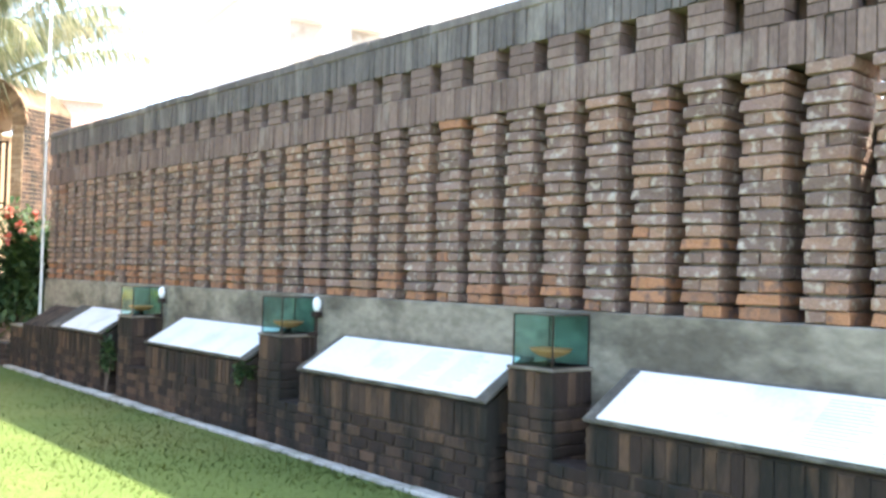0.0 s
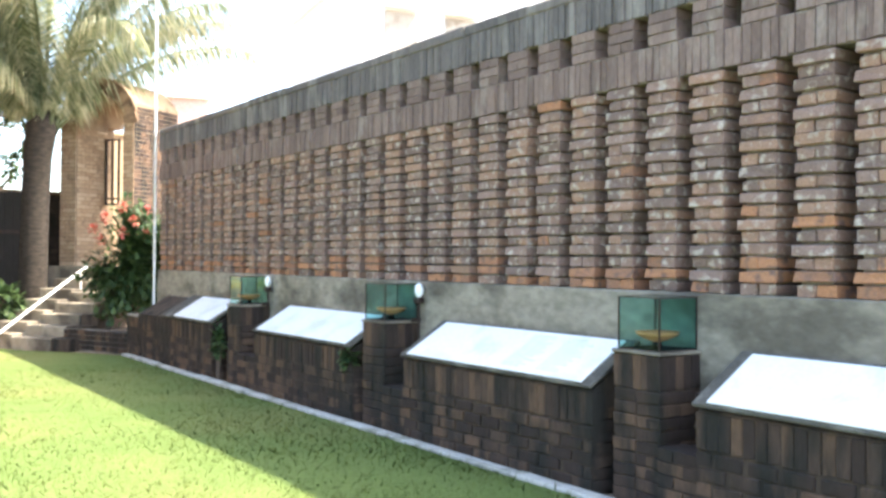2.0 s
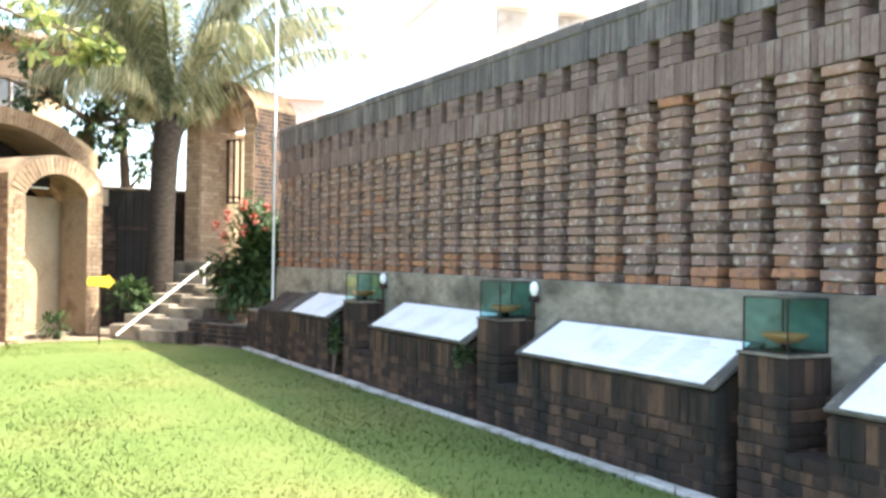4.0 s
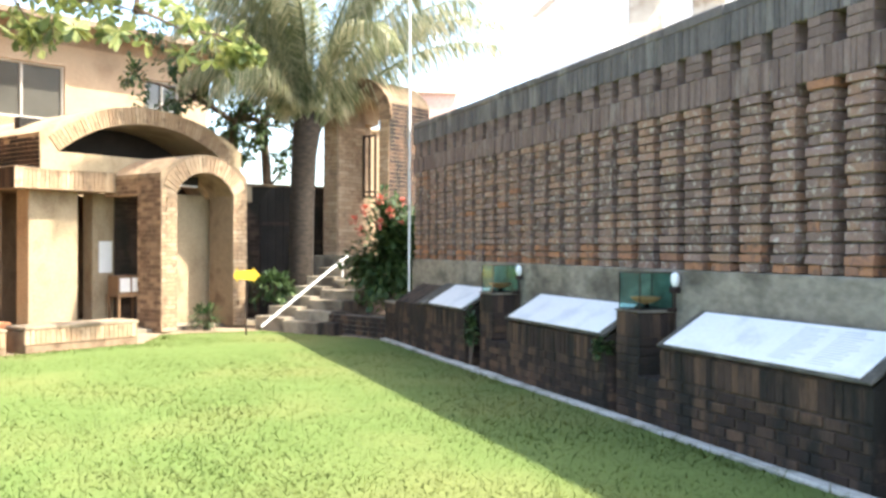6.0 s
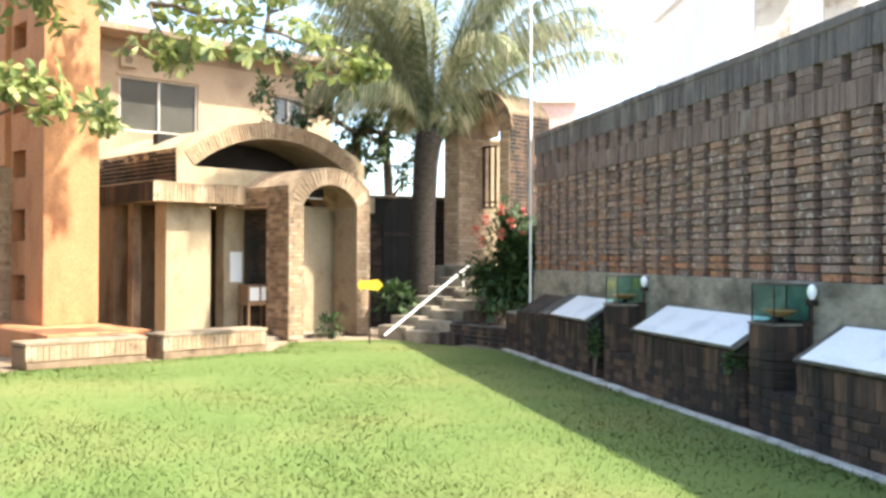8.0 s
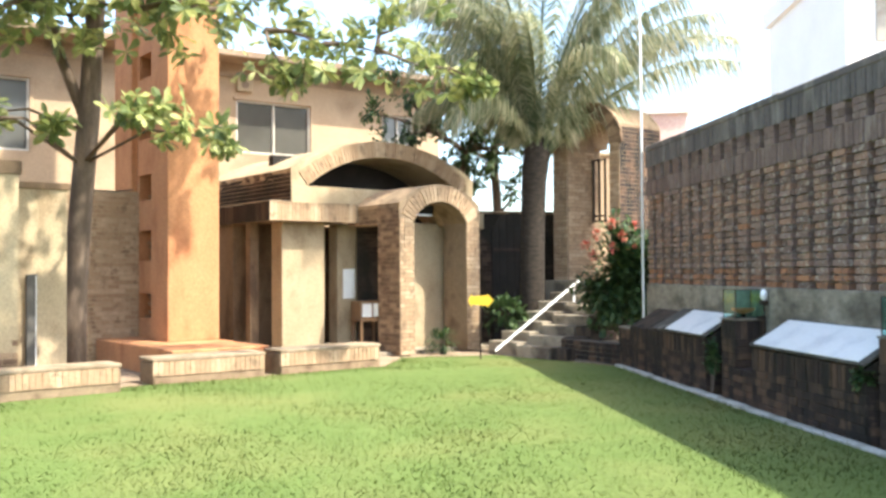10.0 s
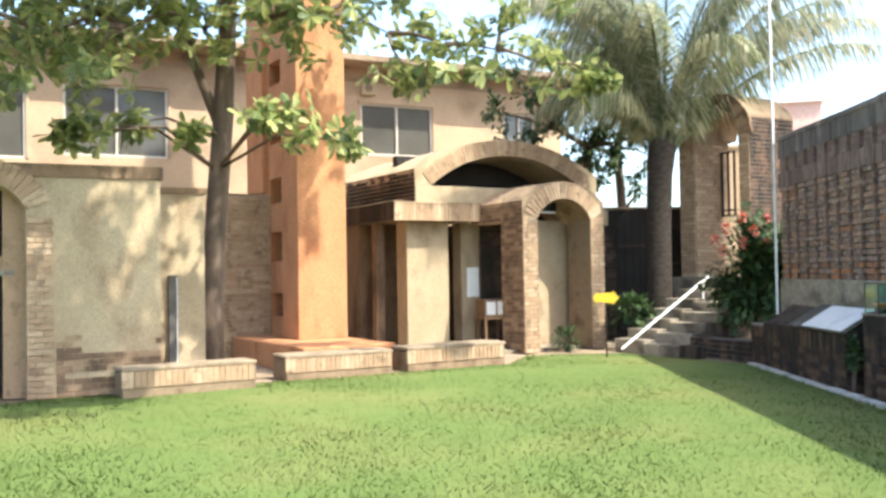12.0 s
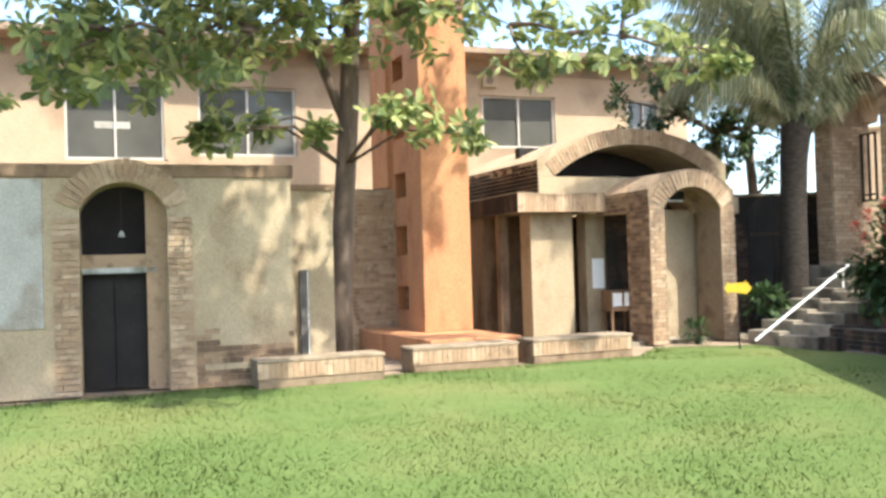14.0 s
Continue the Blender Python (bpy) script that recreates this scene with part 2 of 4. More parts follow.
def prism(profile, y0, y1, bm=None, axis="y"):
    """A profile of (x, z) points drawn out from y0 to y1."""
    bm = bm or bmesh.new()
    a = [bm.verts.new((x, y0, z)) for x, z in profile]
    b = [bm.verts.new((x, y1, z)) for x, z in profile]
    n = len(profile)
    bm.faces.new(a)
    bm.faces.new(b[::-1])
    for i in range(n):
        bm.faces.new((a[i], b[i], b[(i + 1) % n], a[(i + 1) % n]))
    bmesh.ops.recalc_face_normals(bm, faces=bm.faces)
    return bm


def tube(points, radii, sides=10, bm=None):
    bm = bm or bmesh.new()
    rings = []
    for i, p in enumerate(points):
        p = Vector(p)
        d = (Vector(points[min(i + 1, len(points) - 1)]) - Vector(points[max(i - 1, 0)])).normalized()
        s = d.cross(Vector((0.3, 0.9, 0.1))).normalized()
        w = d.cross(s)
        rings.append([bm.verts.new(p + (s * math.cos(k * math.tau / sides) + w * math.sin(k * math.tau / sides)) * radii[i]) for k in range(sides)])
    for a, b in zip(rings, rings[1:]):
        for k in range(sides):
            bm.faces.new((a[k], a[(k + 1) % sides], b[(k + 1) % sides], b[k]))
    bm.faces.new(rings[0][::-1])
    bm.faces.new(rings[-1])
    bmesh.ops.recalc_face_normals(bm, faces=bm.faces)
    return bm


def arc(cx, spring, half, crown, n=14):
    """Points of a segmental arch from its right spring to its left, as (x, z)."""
    rise = crown - spring
    r = (half * half + rise * rise) / (2 * rise)
    cz, a = crown - r, math.asin(min(1, half / r))
    if rise > half:
        a = math.pi - a
    return [(cx + r * math.sin(a - 2 * a * i / n), cz + r * math.cos(a - 2 * a * i / n)) for i in range(n + 1)]


class Soup:
    """Boxes and blades gathered into one mesh."""

    def __init__(self):
        self.v, self.f = [], []

    def box(self, x0, x1, y0, y1, z0, z1, wob=0.0, m=None, ch=0.0):
        k = len(self.v)
        for z in (z0, z1):
            for x, y in ((x0, y0), (x1, y0), (x1, y1), (x0, y1)):
                p = Vector((x + random.uniform(-wob, wob), y + random.uniform(-wob, wob), z + random.uniform(-wob, wob) * 0.6))
                self.v.append(tuple(m @ p) if m else tuple(p))
        self.f += [(k, k + 3, k + 2, k + 1), (k + 4, k + 5, k + 6, k + 7), (k, k + 1, k + 5, k + 4), (k + 1, k + 2, k + 6, k + 5), (k + 2, k + 3, k + 7, k + 6), (k + 3, k, k + 4, k + 7)]

    def poly(self, pts):
        k = len(self.v)
        self.v += [tuple(p) for p in pts]
        self.f.append(tuple(range(k, k + len(pts))))

    def make(self, name, mat, parent=None, label="", kind="stuff"):
        return raw(name, self.v, self.f, mat, parent, label, kind)


def brick_mesh(name, w, d, h, mat, wob=0.004):
    """One brick with worn edges, its front at y = 0, standing on z = 0, centred in x."""
    bm = box(-w / 2, w / 2, 0, d, 0, h, min(0.006, h * 0.1), wob=wob * 1.6)
    me = bpy.data.meshes.new(name)
    bm.to_mesh(me)
    bm.free()
    me.materials.append(mat)
    return me


def brick_at(me, parent, x, y, z, turn=0.0, name="brick"):
    ob = new(name, me)
    ob.parent = parent
    ob.matrix_basis = pose(x, y, z, 0, 0, turn)
    return ob


# ---- ground ----
bm = bmesh.new()
bmesh.ops.create_grid(bm, x_segments=40, y_segments=40, size=400)
for v in bm.verts:
    v.co.z = -0.03
tagged(part("ground", bm, M_earth), "bare brown earth round the lawn", "ground", kind="structure")

LAWN = [(4, 2.93), (-17.0, 2.93), (-19.4, 1.25), (-19.2, -0.6), (-17.7, -1.0), (-14.3, -6.55), (-12.3, -9.5), (-8.5, -16), (4, -16)]
bm = bmesh.new()
bm.faces.new([bm.verts.new((x, y, 0)) for x, y in LAWN])
bmesh.ops.triangulate(bm, faces=bm.faces)
bmesh.ops.subdivide_edges(bm, edges=bm.edges, cuts=12, use_grid_fill=True)
for v in bm.verts:
    v.co.z = 0.02 * noise.noise(v.co * 0.7)
bmesh.ops.recalc_face_normals(bm, faces=bm.faces)
lawn = tagged(part("lawn", bm, M_lawn), "green garden lawn sheet with short turf", "lawn", kind="structure")


def in_lawn(x, y):
    c = False
    for (x0, y0), (x1, y1) in zip(LAWN, LAWN[1:] + LAWN[:1]):
        if (y0 > y) != (y1 > y) and x < (x1 - x0) * (y - y0) / (y1 - y0) + x0:
            c = not c
    return c


grass = Soup()
tips = []
rg = random.Random(5)
count = 0
while count < 140000:
    x, y = rg.uniform(-19.5, 2.0), rg.uniform(-11, 2.95)
    d = math.hypot(x + 1.3, y + 1.6)
    if (d < 4.6 and rg.random() < 0.85) or rg.random() > (6.5 / max(6.5, d)) ** 1.1 or not in_lawn(x, y):
        continue
    count += 1
    patch = noise.noise(Vector((x * 0.9, y * 0.9, 3))) + 0.6 * noise.noise(Vector((x * 4, y * 4, 8)))
    h = (0.012 + 0.014 * rg.random() if rg.random() < 0.93 else rg.uniform(0.03, 0.065)) * (1.0 + 0.35 * patch) * min(1.0, 1.3 - 0.045 * d)
    if not in_lawn(x - 0.5, y - 0.25):
        h *= 2.6
    if y > 2.7 or rg.random() < 0.012:
        h *= 1.6
    a, w = rg.uniform(0, math.tau), rg.uniform(0.003, 0.006) * (1 + d / 28)
    lx, ly = rg.gauss(0, 0.9) * h, rg.gauss(0, 0.9) * h
    cx, cy = math.cos(a) * w, math.sin(a) * w
    k = len(grass.v)
    grass.v += [(x - cx, y - cy, -0.005), (x + cx, y + cy, -0.005), (x + lx, y + ly, h)]
    grass.f.append((k, k + 1, k + 2))
    n = Vector((lx, ly, 3.0 * h)).normalized()
    tips += [tuple(n)] * 3
grass_ob = tagged(grass.make("grass", M_grass), "short bright green grass growing on the lawn", "grass")
grass_ob.data.shade_smooth()
grass_ob.data.normals_split_custom_set_from_vertices(tips)

kerb = empty("kerb", pose(0, 0, 0), "whitewashed concrete kerb between lawn and monument wall", "kerb", kind="structure")
for i in range(10):
    x0 = -17.0 + i * 1.7
    part("kerb_stone", box(x0 + 0.005, x0 + 1.695, 2.93, 3.06, -0.05, 0.03 + random.uniform(-0.006, 0.006), 0.012, wob=0.004), M_kerb, kerb)

# ---- brick wall with fins ----
LEDGE, FIN_TOP, BAND, UP, TOP = 1.42, 2.95, 3.21, 3.45, 3.82
X_END, X_NEAR = -17.2, -1.6
wall = empty("wall_north", pose(0, 0, 0), "tall weathered brick wall with projecting brick fins", "wall", kind="structure")
part("plinth_band", box(X_END, X_NEAR, 3.585, 4.1, -0.1, LEDGE, 0.012), M_concrete, wall, "stained concrete band")
# Backing and niche backs take the darkest brick as shade in the recesses.
part("backing", box(X_END, -3.76, 3.97, 4.1, LEDGE, TOP - 0.1), M_dark, wall, "recessed brickwork, its dark colour carrying the slot shade")
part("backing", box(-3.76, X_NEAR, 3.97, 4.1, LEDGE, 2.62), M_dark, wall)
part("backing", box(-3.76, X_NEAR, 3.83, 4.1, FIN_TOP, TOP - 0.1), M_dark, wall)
part("band_core", box(X_END, X_NEAR, 3.615, 3.97, FIN_TOP, BAND), M_mortar, wall)
part("crown_core", box(X_END, X_NEAR, 3.615, 3.97, UP, TOP - 0.1), M_mortar, wall)
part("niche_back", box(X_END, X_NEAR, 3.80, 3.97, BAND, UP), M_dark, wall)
bm = bmesh.new()
x = X_END
while x < X_NEAR:
    L = random.uniform(0.9, 1.6)
    box(x, min(x + L, X_NEAR) - 0.006, 3.585, 4.12, TOP - 0.1, TOP + random.uniform(-0.012, 0.012), 0.014, bm, 0.004)
    x += L
part("coping", bm, M_top, wall, "blackened cement coping", kind="stuff")

soldiers, crown = Soup(), Soup()
x = X_END
while x < X_NEAR - 0.09:
    w = random.uniform(0.05, 0.076)
    soldiers.box(x + 0.004, x + w - 0.004, 3.598 + random.uniform(-0.012, 0.008), 3.64, FIN_TOP + random.uniform(-0.004, 0.012), BAND - random.uniform(0, 0.02), 0.004)
    crown.box(x + 0.004, x + w - 0.004, 3.598 + random.uniform(-0.012, 0.008), 3.64, UP + random.uniform(-0.004, 0.012), TOP - 0.1, 0.004)
    x += w
soldiers.make("soldier_course", M_soldier, wall)
crown.make("crown_course", M_top, wall)

PITCH, FIN_W, FIN_X, COURSE = 0.41, 0.27, -3.98, (FIN_TOP - LEDGE) / 18
far_bricks, far_orange, cores, uppers = Soup(), Soup(), Soup(), Soup()


def fresh(c):
    """Whether a brick of this course has kept its bright red: mostly low down."""
    return random.random() < (0.5, 0.4, 0.28, 0.15, 0.07)[min(c, 4)] * (1.0 if c < 8 else 0.4)


NEAR_FINS = []
for k in range(-32, 6):
    x = FIN_X + k * PITCH
    cores.box(x + 0.026, x + FIN_W - 0.026, 3.63, 3.98, LEDGE, FIN_TOP)
    cores.box(x + 0.014, x + FIN_W - 0.014, 3.618, 3.81, BAND, UP)
    for c in range(3):
        z = BAND + c * 0.08
        cut = [(0, 1)] if (c + k) % 2 else [(0, 0.5), (0.5, 1)]
        for a, b in cut:
            uppers.box(x + a * FIN_W + 0.003, x + b * FIN_W - 0.003, 3.598, 3.74, z + 0.005, z + 0.075, 0.004)
    if -9 <= k <= 1:
        NEAR_FINS.append(x)
        continue
    for c in range(18):
        z = LEDGE + c * COURSE
        j = random.uniform(-0.007, 0.007)
        heap = far_orange if fresh(c) else far_bricks
        if c % 2:
            heap.box(x - 0.004 + j, x + FIN_W + 0.004 + j, 3.592 + random.uniform(-0.006, 0.006), 3.90, z + 0.006, z + COURSE - 0.012, 0.006)
        else:
            for a in (0, 0.5):
                heap.box(x + a * FIN_W + 0.003 + j, x + (a + 0.5) * FIN_W - 0.003 + j, 3.602 + random.uniform(-0.006, 0.006), 3.90, z + 0.006, z + COURSE - 0.012, 0.006)
far_bricks.make("fin_bricks", M_brick, wall)
far_orange.make("fin_bricks", M_orange, wall, "bright red bricks low on the fins")
uppers.make("upper_bricks", M_soldier, wall)
cores.make("mortar", M_mortar, wall)

# ---- pillars with glass cases ----
D_ST = [brick_mesh("pillar_brick", 0.205, 0.12, 0.076, M_dark_piece) for i in range(3)]
D_SO = [brick_mesh("soldier_brick", 0.078, 0.12, 0.235, M_dark_piece) for i in range(3)]


def pillar(x):
    p = empty("brick_pillar", pose(x, 3.17, 0), "square sooty brick pillar beside the inscribed tables", "pillar", "pillars with glass cases")
    W, Dp = 0.42, 0.41
    part("core", box(0.012, W - 0.012, 0.012, Dp, -0.05, 1.0), M_darkmortar, p)
    for c in range(9):
        z, o = c * 0.085, (0.0 if c % 2 else 0.1)
        for i in range(2):
            brick_at(random.choice(D_ST), p, 0.105 + i * 0.21, random.uniform(-0.004, 0.004), z + 0.004)
            brick_at(random.choice(D_ST), p, W, 0.105 + i * 0.2, z + 0.004, 90)
    for i in range(5):
        brick_at(random.choice(D_SO), p, 0.042 + i * 0.084, random.uniform(-0.005, 0.005), 0.77)
        brick_at(random.choice(D_SO), p, W, 0.042 + i * 0.082, 0.77, 90)
    part("cap", box(-0.012, W + 0.012, -0.012, Dp, 1.006, 1.03, 0.006, wob=0.002), M_concrete, p, "thin cement cap")
    return p


def glass_case(x):
    c = empty("glass_case", pose(x + 0.025, 3.195, 1.031), "greenish glass display case standing on a brick pillar", "display case", "glass cases")
    S, H, e = 0.37, 0.36, 0.005
    for nm, b in (("pane", (e, S - e, 0, 0.005, e, H - e)), ("pane", (e, S - e, S - 0.005, S, e, H - e)), ("pane", (0, 0.005, e, S - e, e, H - e)), ("pane", (S - 0.005, S, e, S - e, e, H - e)), ("lid", (0, S, 0, S, H - 0.004, H + 0.002))):
        ob = part(nm, box(*b), M_glass, c)
        ob.visible_shadow = False
    for px, py in ((0, 0), (S, 0), (0, S), (S, S)):
        part("corner_strip", box(px - 0.005, px + 0.005, py - 0.005, py + 0.005, 0, H), M_iron, c)
    for z in (0.003, H):
        for b in ((0, S, -0.005, 0.005), (0, S, S - 0.005, S + 0.005), (-0.005, 0.005, 0, S), (S - 0.005, S + 0.005, 0, S)):
            part("edge_strip", box(*b, z - 0.004, z + 0.004), M_iron, c)
    part("floor_plate", box(0.008, S - 0.008, 0.008, S - 0.008, 0.0, 0.006), M_dark_void, c)


def clay_dish(x):
    d = empty("clay_dish", pose(x + 0.21, 3.38, 1.038), "shallow orange clay oil lamp dish inside a glass case", "dish", "clay dishes")
    bm = bmesh.new()
    prof = [(0.0, 0.075), (0.07, 0.08), (0.14, 0.108), (0.15, 0.112), (0.14, 0.094), (0.08, 0.06), (0.03, 0.045)]
    rings = [[bm.verts.new((r * math.cos(k * math.tau / 20) if r else 0.0005 * math.cos(k * math.tau / 20), r * math.sin(k * math.tau / 20) if r else 0.0005 * math.sin(k * math.tau / 20), z)) for k in range(20)] for r, z in prof]
    for a, b in zip(rings, rings[1:]):
        for k in range(20):
            bm.faces.new((a[k], a[(k + 1) % 20], b[(k + 1) % 20], b[k]))
    bmesh.ops.recalc_face_normals(bm, faces=bm.faces)
    part("bowl", bm, M_clay, d, smooth=True)
    part("foot", tube([(0, 0, 0), (0, 0, 0.015), (0, 0, 0.05)], [0.05, 0.03, 0.03], 14), M_dark_void, d, "dark turned foot")


def lamp_post(x, lit=True):
    l = empty("garden_floodlight", pose(x + 0.50, 3.52, 0.6 if lit else 0.1), "small dark lamp fixture with white bulb beside a pillar" if lit else "small dark lamp bracket without a bulb beside a pillar", "lamp", "garden lamps")
    part("stem", tube([(0, 0, -0.6 if lit else -0.1), (0, 0, 0.6)], [0.014, 0.012], 8), M_iron, l)
    part("holder", box(-0.045, 0.045, -0.045, 0.04, 0.6, 0.66, 0.012), M_iron, l)
    part("bracket", box(-0.012, 0.012, -0.09, 0.02, 0.42, 0.46, 0.004), M_iron, l)
    if lit:
        part("bulb", tube([(0, 0, 0.66), (0, 0, 0.67), (0, 0, 0.70), (0, 0, 0.74), (0, 0, 0.78), (0, 0, 0.80)], [0.022, 0.026, 0.042, 0.046, 0.034, 0.01], 14), M_bulb, l, "white glass bulb", smooth=True)


PILLARS = (-13.0, -9.44, -5.94)
for x in PILLARS:
    pillar(x)
    glass_case(x)
    clay_dish(x)
    lamp_post(x, x < -6)

# ---- sloping inscribed tables ----
SLOPE = 31.0


def table(x0, x1, left_low, single, text_from, bare=0.0):
    t = empty("inscription_table", pose(x0, 3.09, 0), "sooty brick table with a sloping white marble slab", "stone table", "inscribed tables")
    L = x1 - x0
    bm = bmesh.new()
    prof = [(0.012, -0.05), (0.49, -0.05), (0.49, 1.0), (0.012, 0.715)]
    a = [bm.verts.new((0.012, y, z)) for y, z in prof]
    b = [bm.verts.new((L - 0.012, y, z)) for y, z in prof]
    bm.faces.new(a)
    bm.faces.new(b[::-1])
    for i in range(4):
        bm.faces.new((a[i], b[i], b[(i + 1) % 4], a[(i + 1) % 4]))
    bmesh.ops.recalc_face_normals(bm, faces=bm.faces)
    part("core", bm, M_darkmortar, t)
    part("low_block", box(left_low - x0 + 0.01, 0.01, 0.055, 0.48, -0.05, 0.40), M_darkmortar, t, "low block beside the pillar")
    low = Soup()
    for c in range(5):
        w = -left_low + x0
        for i in range(2):
            xa = left_low - x0 + (0 if i == 0 else w * (0.62 if c % 2 else 0.38))
            xb = left_low - x0 + (w * (0.62 if c % 2 else 0.38) if i == 0 else w)
            low.box(xa + 0.004, xb - 0.004, 0.04 + random.uniform(-0.008, 0.008), 0.3, c * 0.084 + 0.005, c * 0.084 + 0.078, 0.004)
    low.make("low_bricks", M_dark, t, "brown bricks of the low block")
    soup = Soup()
    n = int(L / 0.0845)
    for i in range(n):
        x = (i + 0.5) * L / n
        if single:
            brick_at(random.choice(D_SO), t, x, random.uniform(-0.006, 0.004), 0.475)
        else:
            soup.box(x - 0.038, x + 0.038, random.uniform(-0.006, 0.004), 0.1, 0.475, 0.71, 0.003)
    for c in range(5):
        z, x = c * 0.093, (0.0 if c % 2 else -0.12)
        while x < L - 0.02:
            xa, xb = max(0, x) + 0.005, min(L, x + 0.235)
            if xb - xa > 0.05:
                y = random.uniform(-0.006, 0.006)
                if single and xb - xa > 0.2:
                    brick_at(random.choice(D_ST), t, (xa + xb) / 2, y, z + 0.006)
                else:
                    soup.box(xa, xb, y, 0.1, z + 0.006, z + 0.084, 0.004)
            x += 0.24
    for c in range(7):
        z = c * 0.085
        soup.box(L - 0.05, L, 0.02, 0.23, z + 0.005, z + 0.078, 0.004)
        soup.box(L - 0.05, L, 0.245, 0.46, z + 0.005, z + 0.078, 0.004)
    soup.make("face_bricks", M_dark, t)
    top = pose(0, -0.012, 0.722, SLOPE)
    rim = part("rim", box(bare - 0.012, L + 0.012, 0, 0.585, 0.012, 0.042, 0.008, wob=0.003), M_rim, t, "mossy cement rim")
    rim.matrix_basis = top
    slab = part("slab", box(bare * 1.35 + 0.10, L - 0.09, 0.018, 0.545, 0.043, 0.058, 0.004), M_marble, t, "white marble slab")
    slab.matrix_basis = top
    bars = Soup()
    rb = random.Random(int(-x0 * 10))
    for col in range(int((L - 0.2) / 0.42)):
        cx = 0.16 + col * 0.42
        if cx < text_from:
            continue
        for row in range(15):
            bars.box(cx, cx + rb.uniform(0.18, 0.33), 0.075 + row * 0.029, 0.083 + row * 0.029, 0.058, 0.0592)
    if bars.v:
        w = bars.make("lettering", M_ink, t, "faint rows of carved lettering")
        w.matrix_basis = top
    return t


table(-5.15, -2.3, -5.5, True, 1.1)
table(-8.55, -6.07, -9.0, True, 1.3)
table(-11.93, -9.52, -12.56, False, 5)
table(-16.6, -13.35, -16.62, False, 5, 1.25)

# corner block and flagpole
cb = empty("corner_block", pose(-17.25, 3.09, 0), "sooty brick corner block carrying a thin pole", "pier")
part("core", box(0.01, 0.62, 0.01, 0.49, -0.05, 0.64), M_darkmortar, cb)
s = Soup()
for c in range(8):
    for i in range(3):
        o = 0 if c % 2 else -0.1
        xa, xb = max(0, i * 0.215 + o) + 0.004, min(0.63, i * 0.215 + 0.208 + o)
        s.box(xa, xb, 0, 0.1, c * 0.08 + 0.004, c * 0.08 + 0.075, 0.004)
s.make("face_bricks", M_dark, cb)
part("cap", box(-0.01, 0.64, -0.01, 0.49, 0.645, 0.68, 0.008), M_concrete, cb)
fp = empty("flagpole", pose(-17.2, 3.53, 0.68), "thin white painted pole on a brick corner block", "pole")
part("pole", tube([(0, 0, 0), (0.0, 0, 3.5), (-0.03, 0, 7.5)], [0.022, 0.02, 0.018], 10), M_white_paint, fp)
part("socket", tube([(0, 0, 0), (0, 0, 0.06)], [0.05, 0.045], 10), M_iron, fp)

# ---- arched shrine with porch ----
def ring(soup, cx, spring, half, crown, thick, y0, y1, n):
    """Radial bricks of an arch, from its intrados outwards."""
    pts = arc(cx, spring, half, crown, n)
    rise = crown - spring
    r = (half * half + rise * rise) / (2 * rise)
    c = Vector((cx, 0, crown - r))
    for (xa, za), (xb, zb) in zip(pts, pts[1:]):
        a, b = Vector((xa, 0, za)), Vector((xb, 0, zb))
        a, b = a.lerp(b, 0.06), a.lerp(b, 0.94)
        da, db = (a - c).normalized(), (b - c).normalized()
        t = thick + random.uniform(-0.012, 0.012)
        j = random.uniform(-0.006, 0.004)
        q = [a + da * 0.006, b + db * 0.006, b + db * t, a + da * t]
        k = len(soup.v)
        soup.v += [(p.x, y0 + j, p.z) for p in q] + [(p.x, y1, p.z) for p in q]
        soup.f += [(k, k + 1, k + 2, k + 3), (k + 7, k + 6, k + 5, k + 4), (k, k + 4, k + 5, k + 1), (k + 1, k + 5, k + 6, k + 2), (k + 2, k + 6, k + 7, k + 3), (k + 3, k + 7, k + 4, k)]


def courses(soup, x0, x1, z0, z1, y, h=0.085, w=0.22, depth=0.05, wob=0.003, side=None):
    """Bricks laid on a face at y that looks to -y; side: 'x' lays them on a face at x = y that looks to -x."""
    z, c = z0, 0
    while z + h * 0.6 < z1:
        x = x0 - (w / 2 if c % 2 else 0)
        while x < x1:
            a, b = max(x0, x) + 0.006, min(x1, x + w) - 0.006
            if b - a > 0.03:
                j = random.uniform(-0.004, 0.004)
                if side == "x":
                    soup.box(y - 0.008 + j, y + depth, a, b, z + 0.006, min(z1, z + h) - 0.007, wob)
                else:
                    soup.box(a, b, y - 0.008 + j, y + depth, z + 0.006, min(z1, z + h) - 0.007, wob)
            x += w
        z += h
        c += 1


def arch_wall(x0, x1, o0, o1, spring, crown, top_pts, y0, y1):
    prof = [(x0, 0), (o0, 0)] + arc((o0 + o1) / 2, spring, (o1 - o0) / 2, crown, 16)[::-1] + [(o1, 0), (x1, 0)] + top_pts
    return prism(prof, y0, y1)


SH = pose(-19.7, -0.59, 0, 0, 0, 122)
shrine = empty("shrine_building", SH, "tan brick vaulted shrine with an arched porch", "building")
part("porch_front", arch_wall(0, 2.08, 0.36, 1.72, 2.66, 3.08, arc(1.04, 3.03, 1.04, 3.44, 16), 0.012, 0.77), M_tanmortar, shrine)
porch_top = [(0, 2.62)] + [(0.36, 2.62)] + arc(1.04, 2.66, 0.68, 3.08, 16)[::-1] + [(1.72, 2.62), (2.08, 2.62)] + arc(1.04, 3.03, 1.04, 3.44, 16)
part("porch_vault", prism(porch_top, 0.77, 1.9), M_tan, shrine, "short brick barrel vault over the porch")
s = Soup()
ring(s, 1.04, 2.66, 0.69, 3.085, 0.34, -0.004, 0.06, 22)
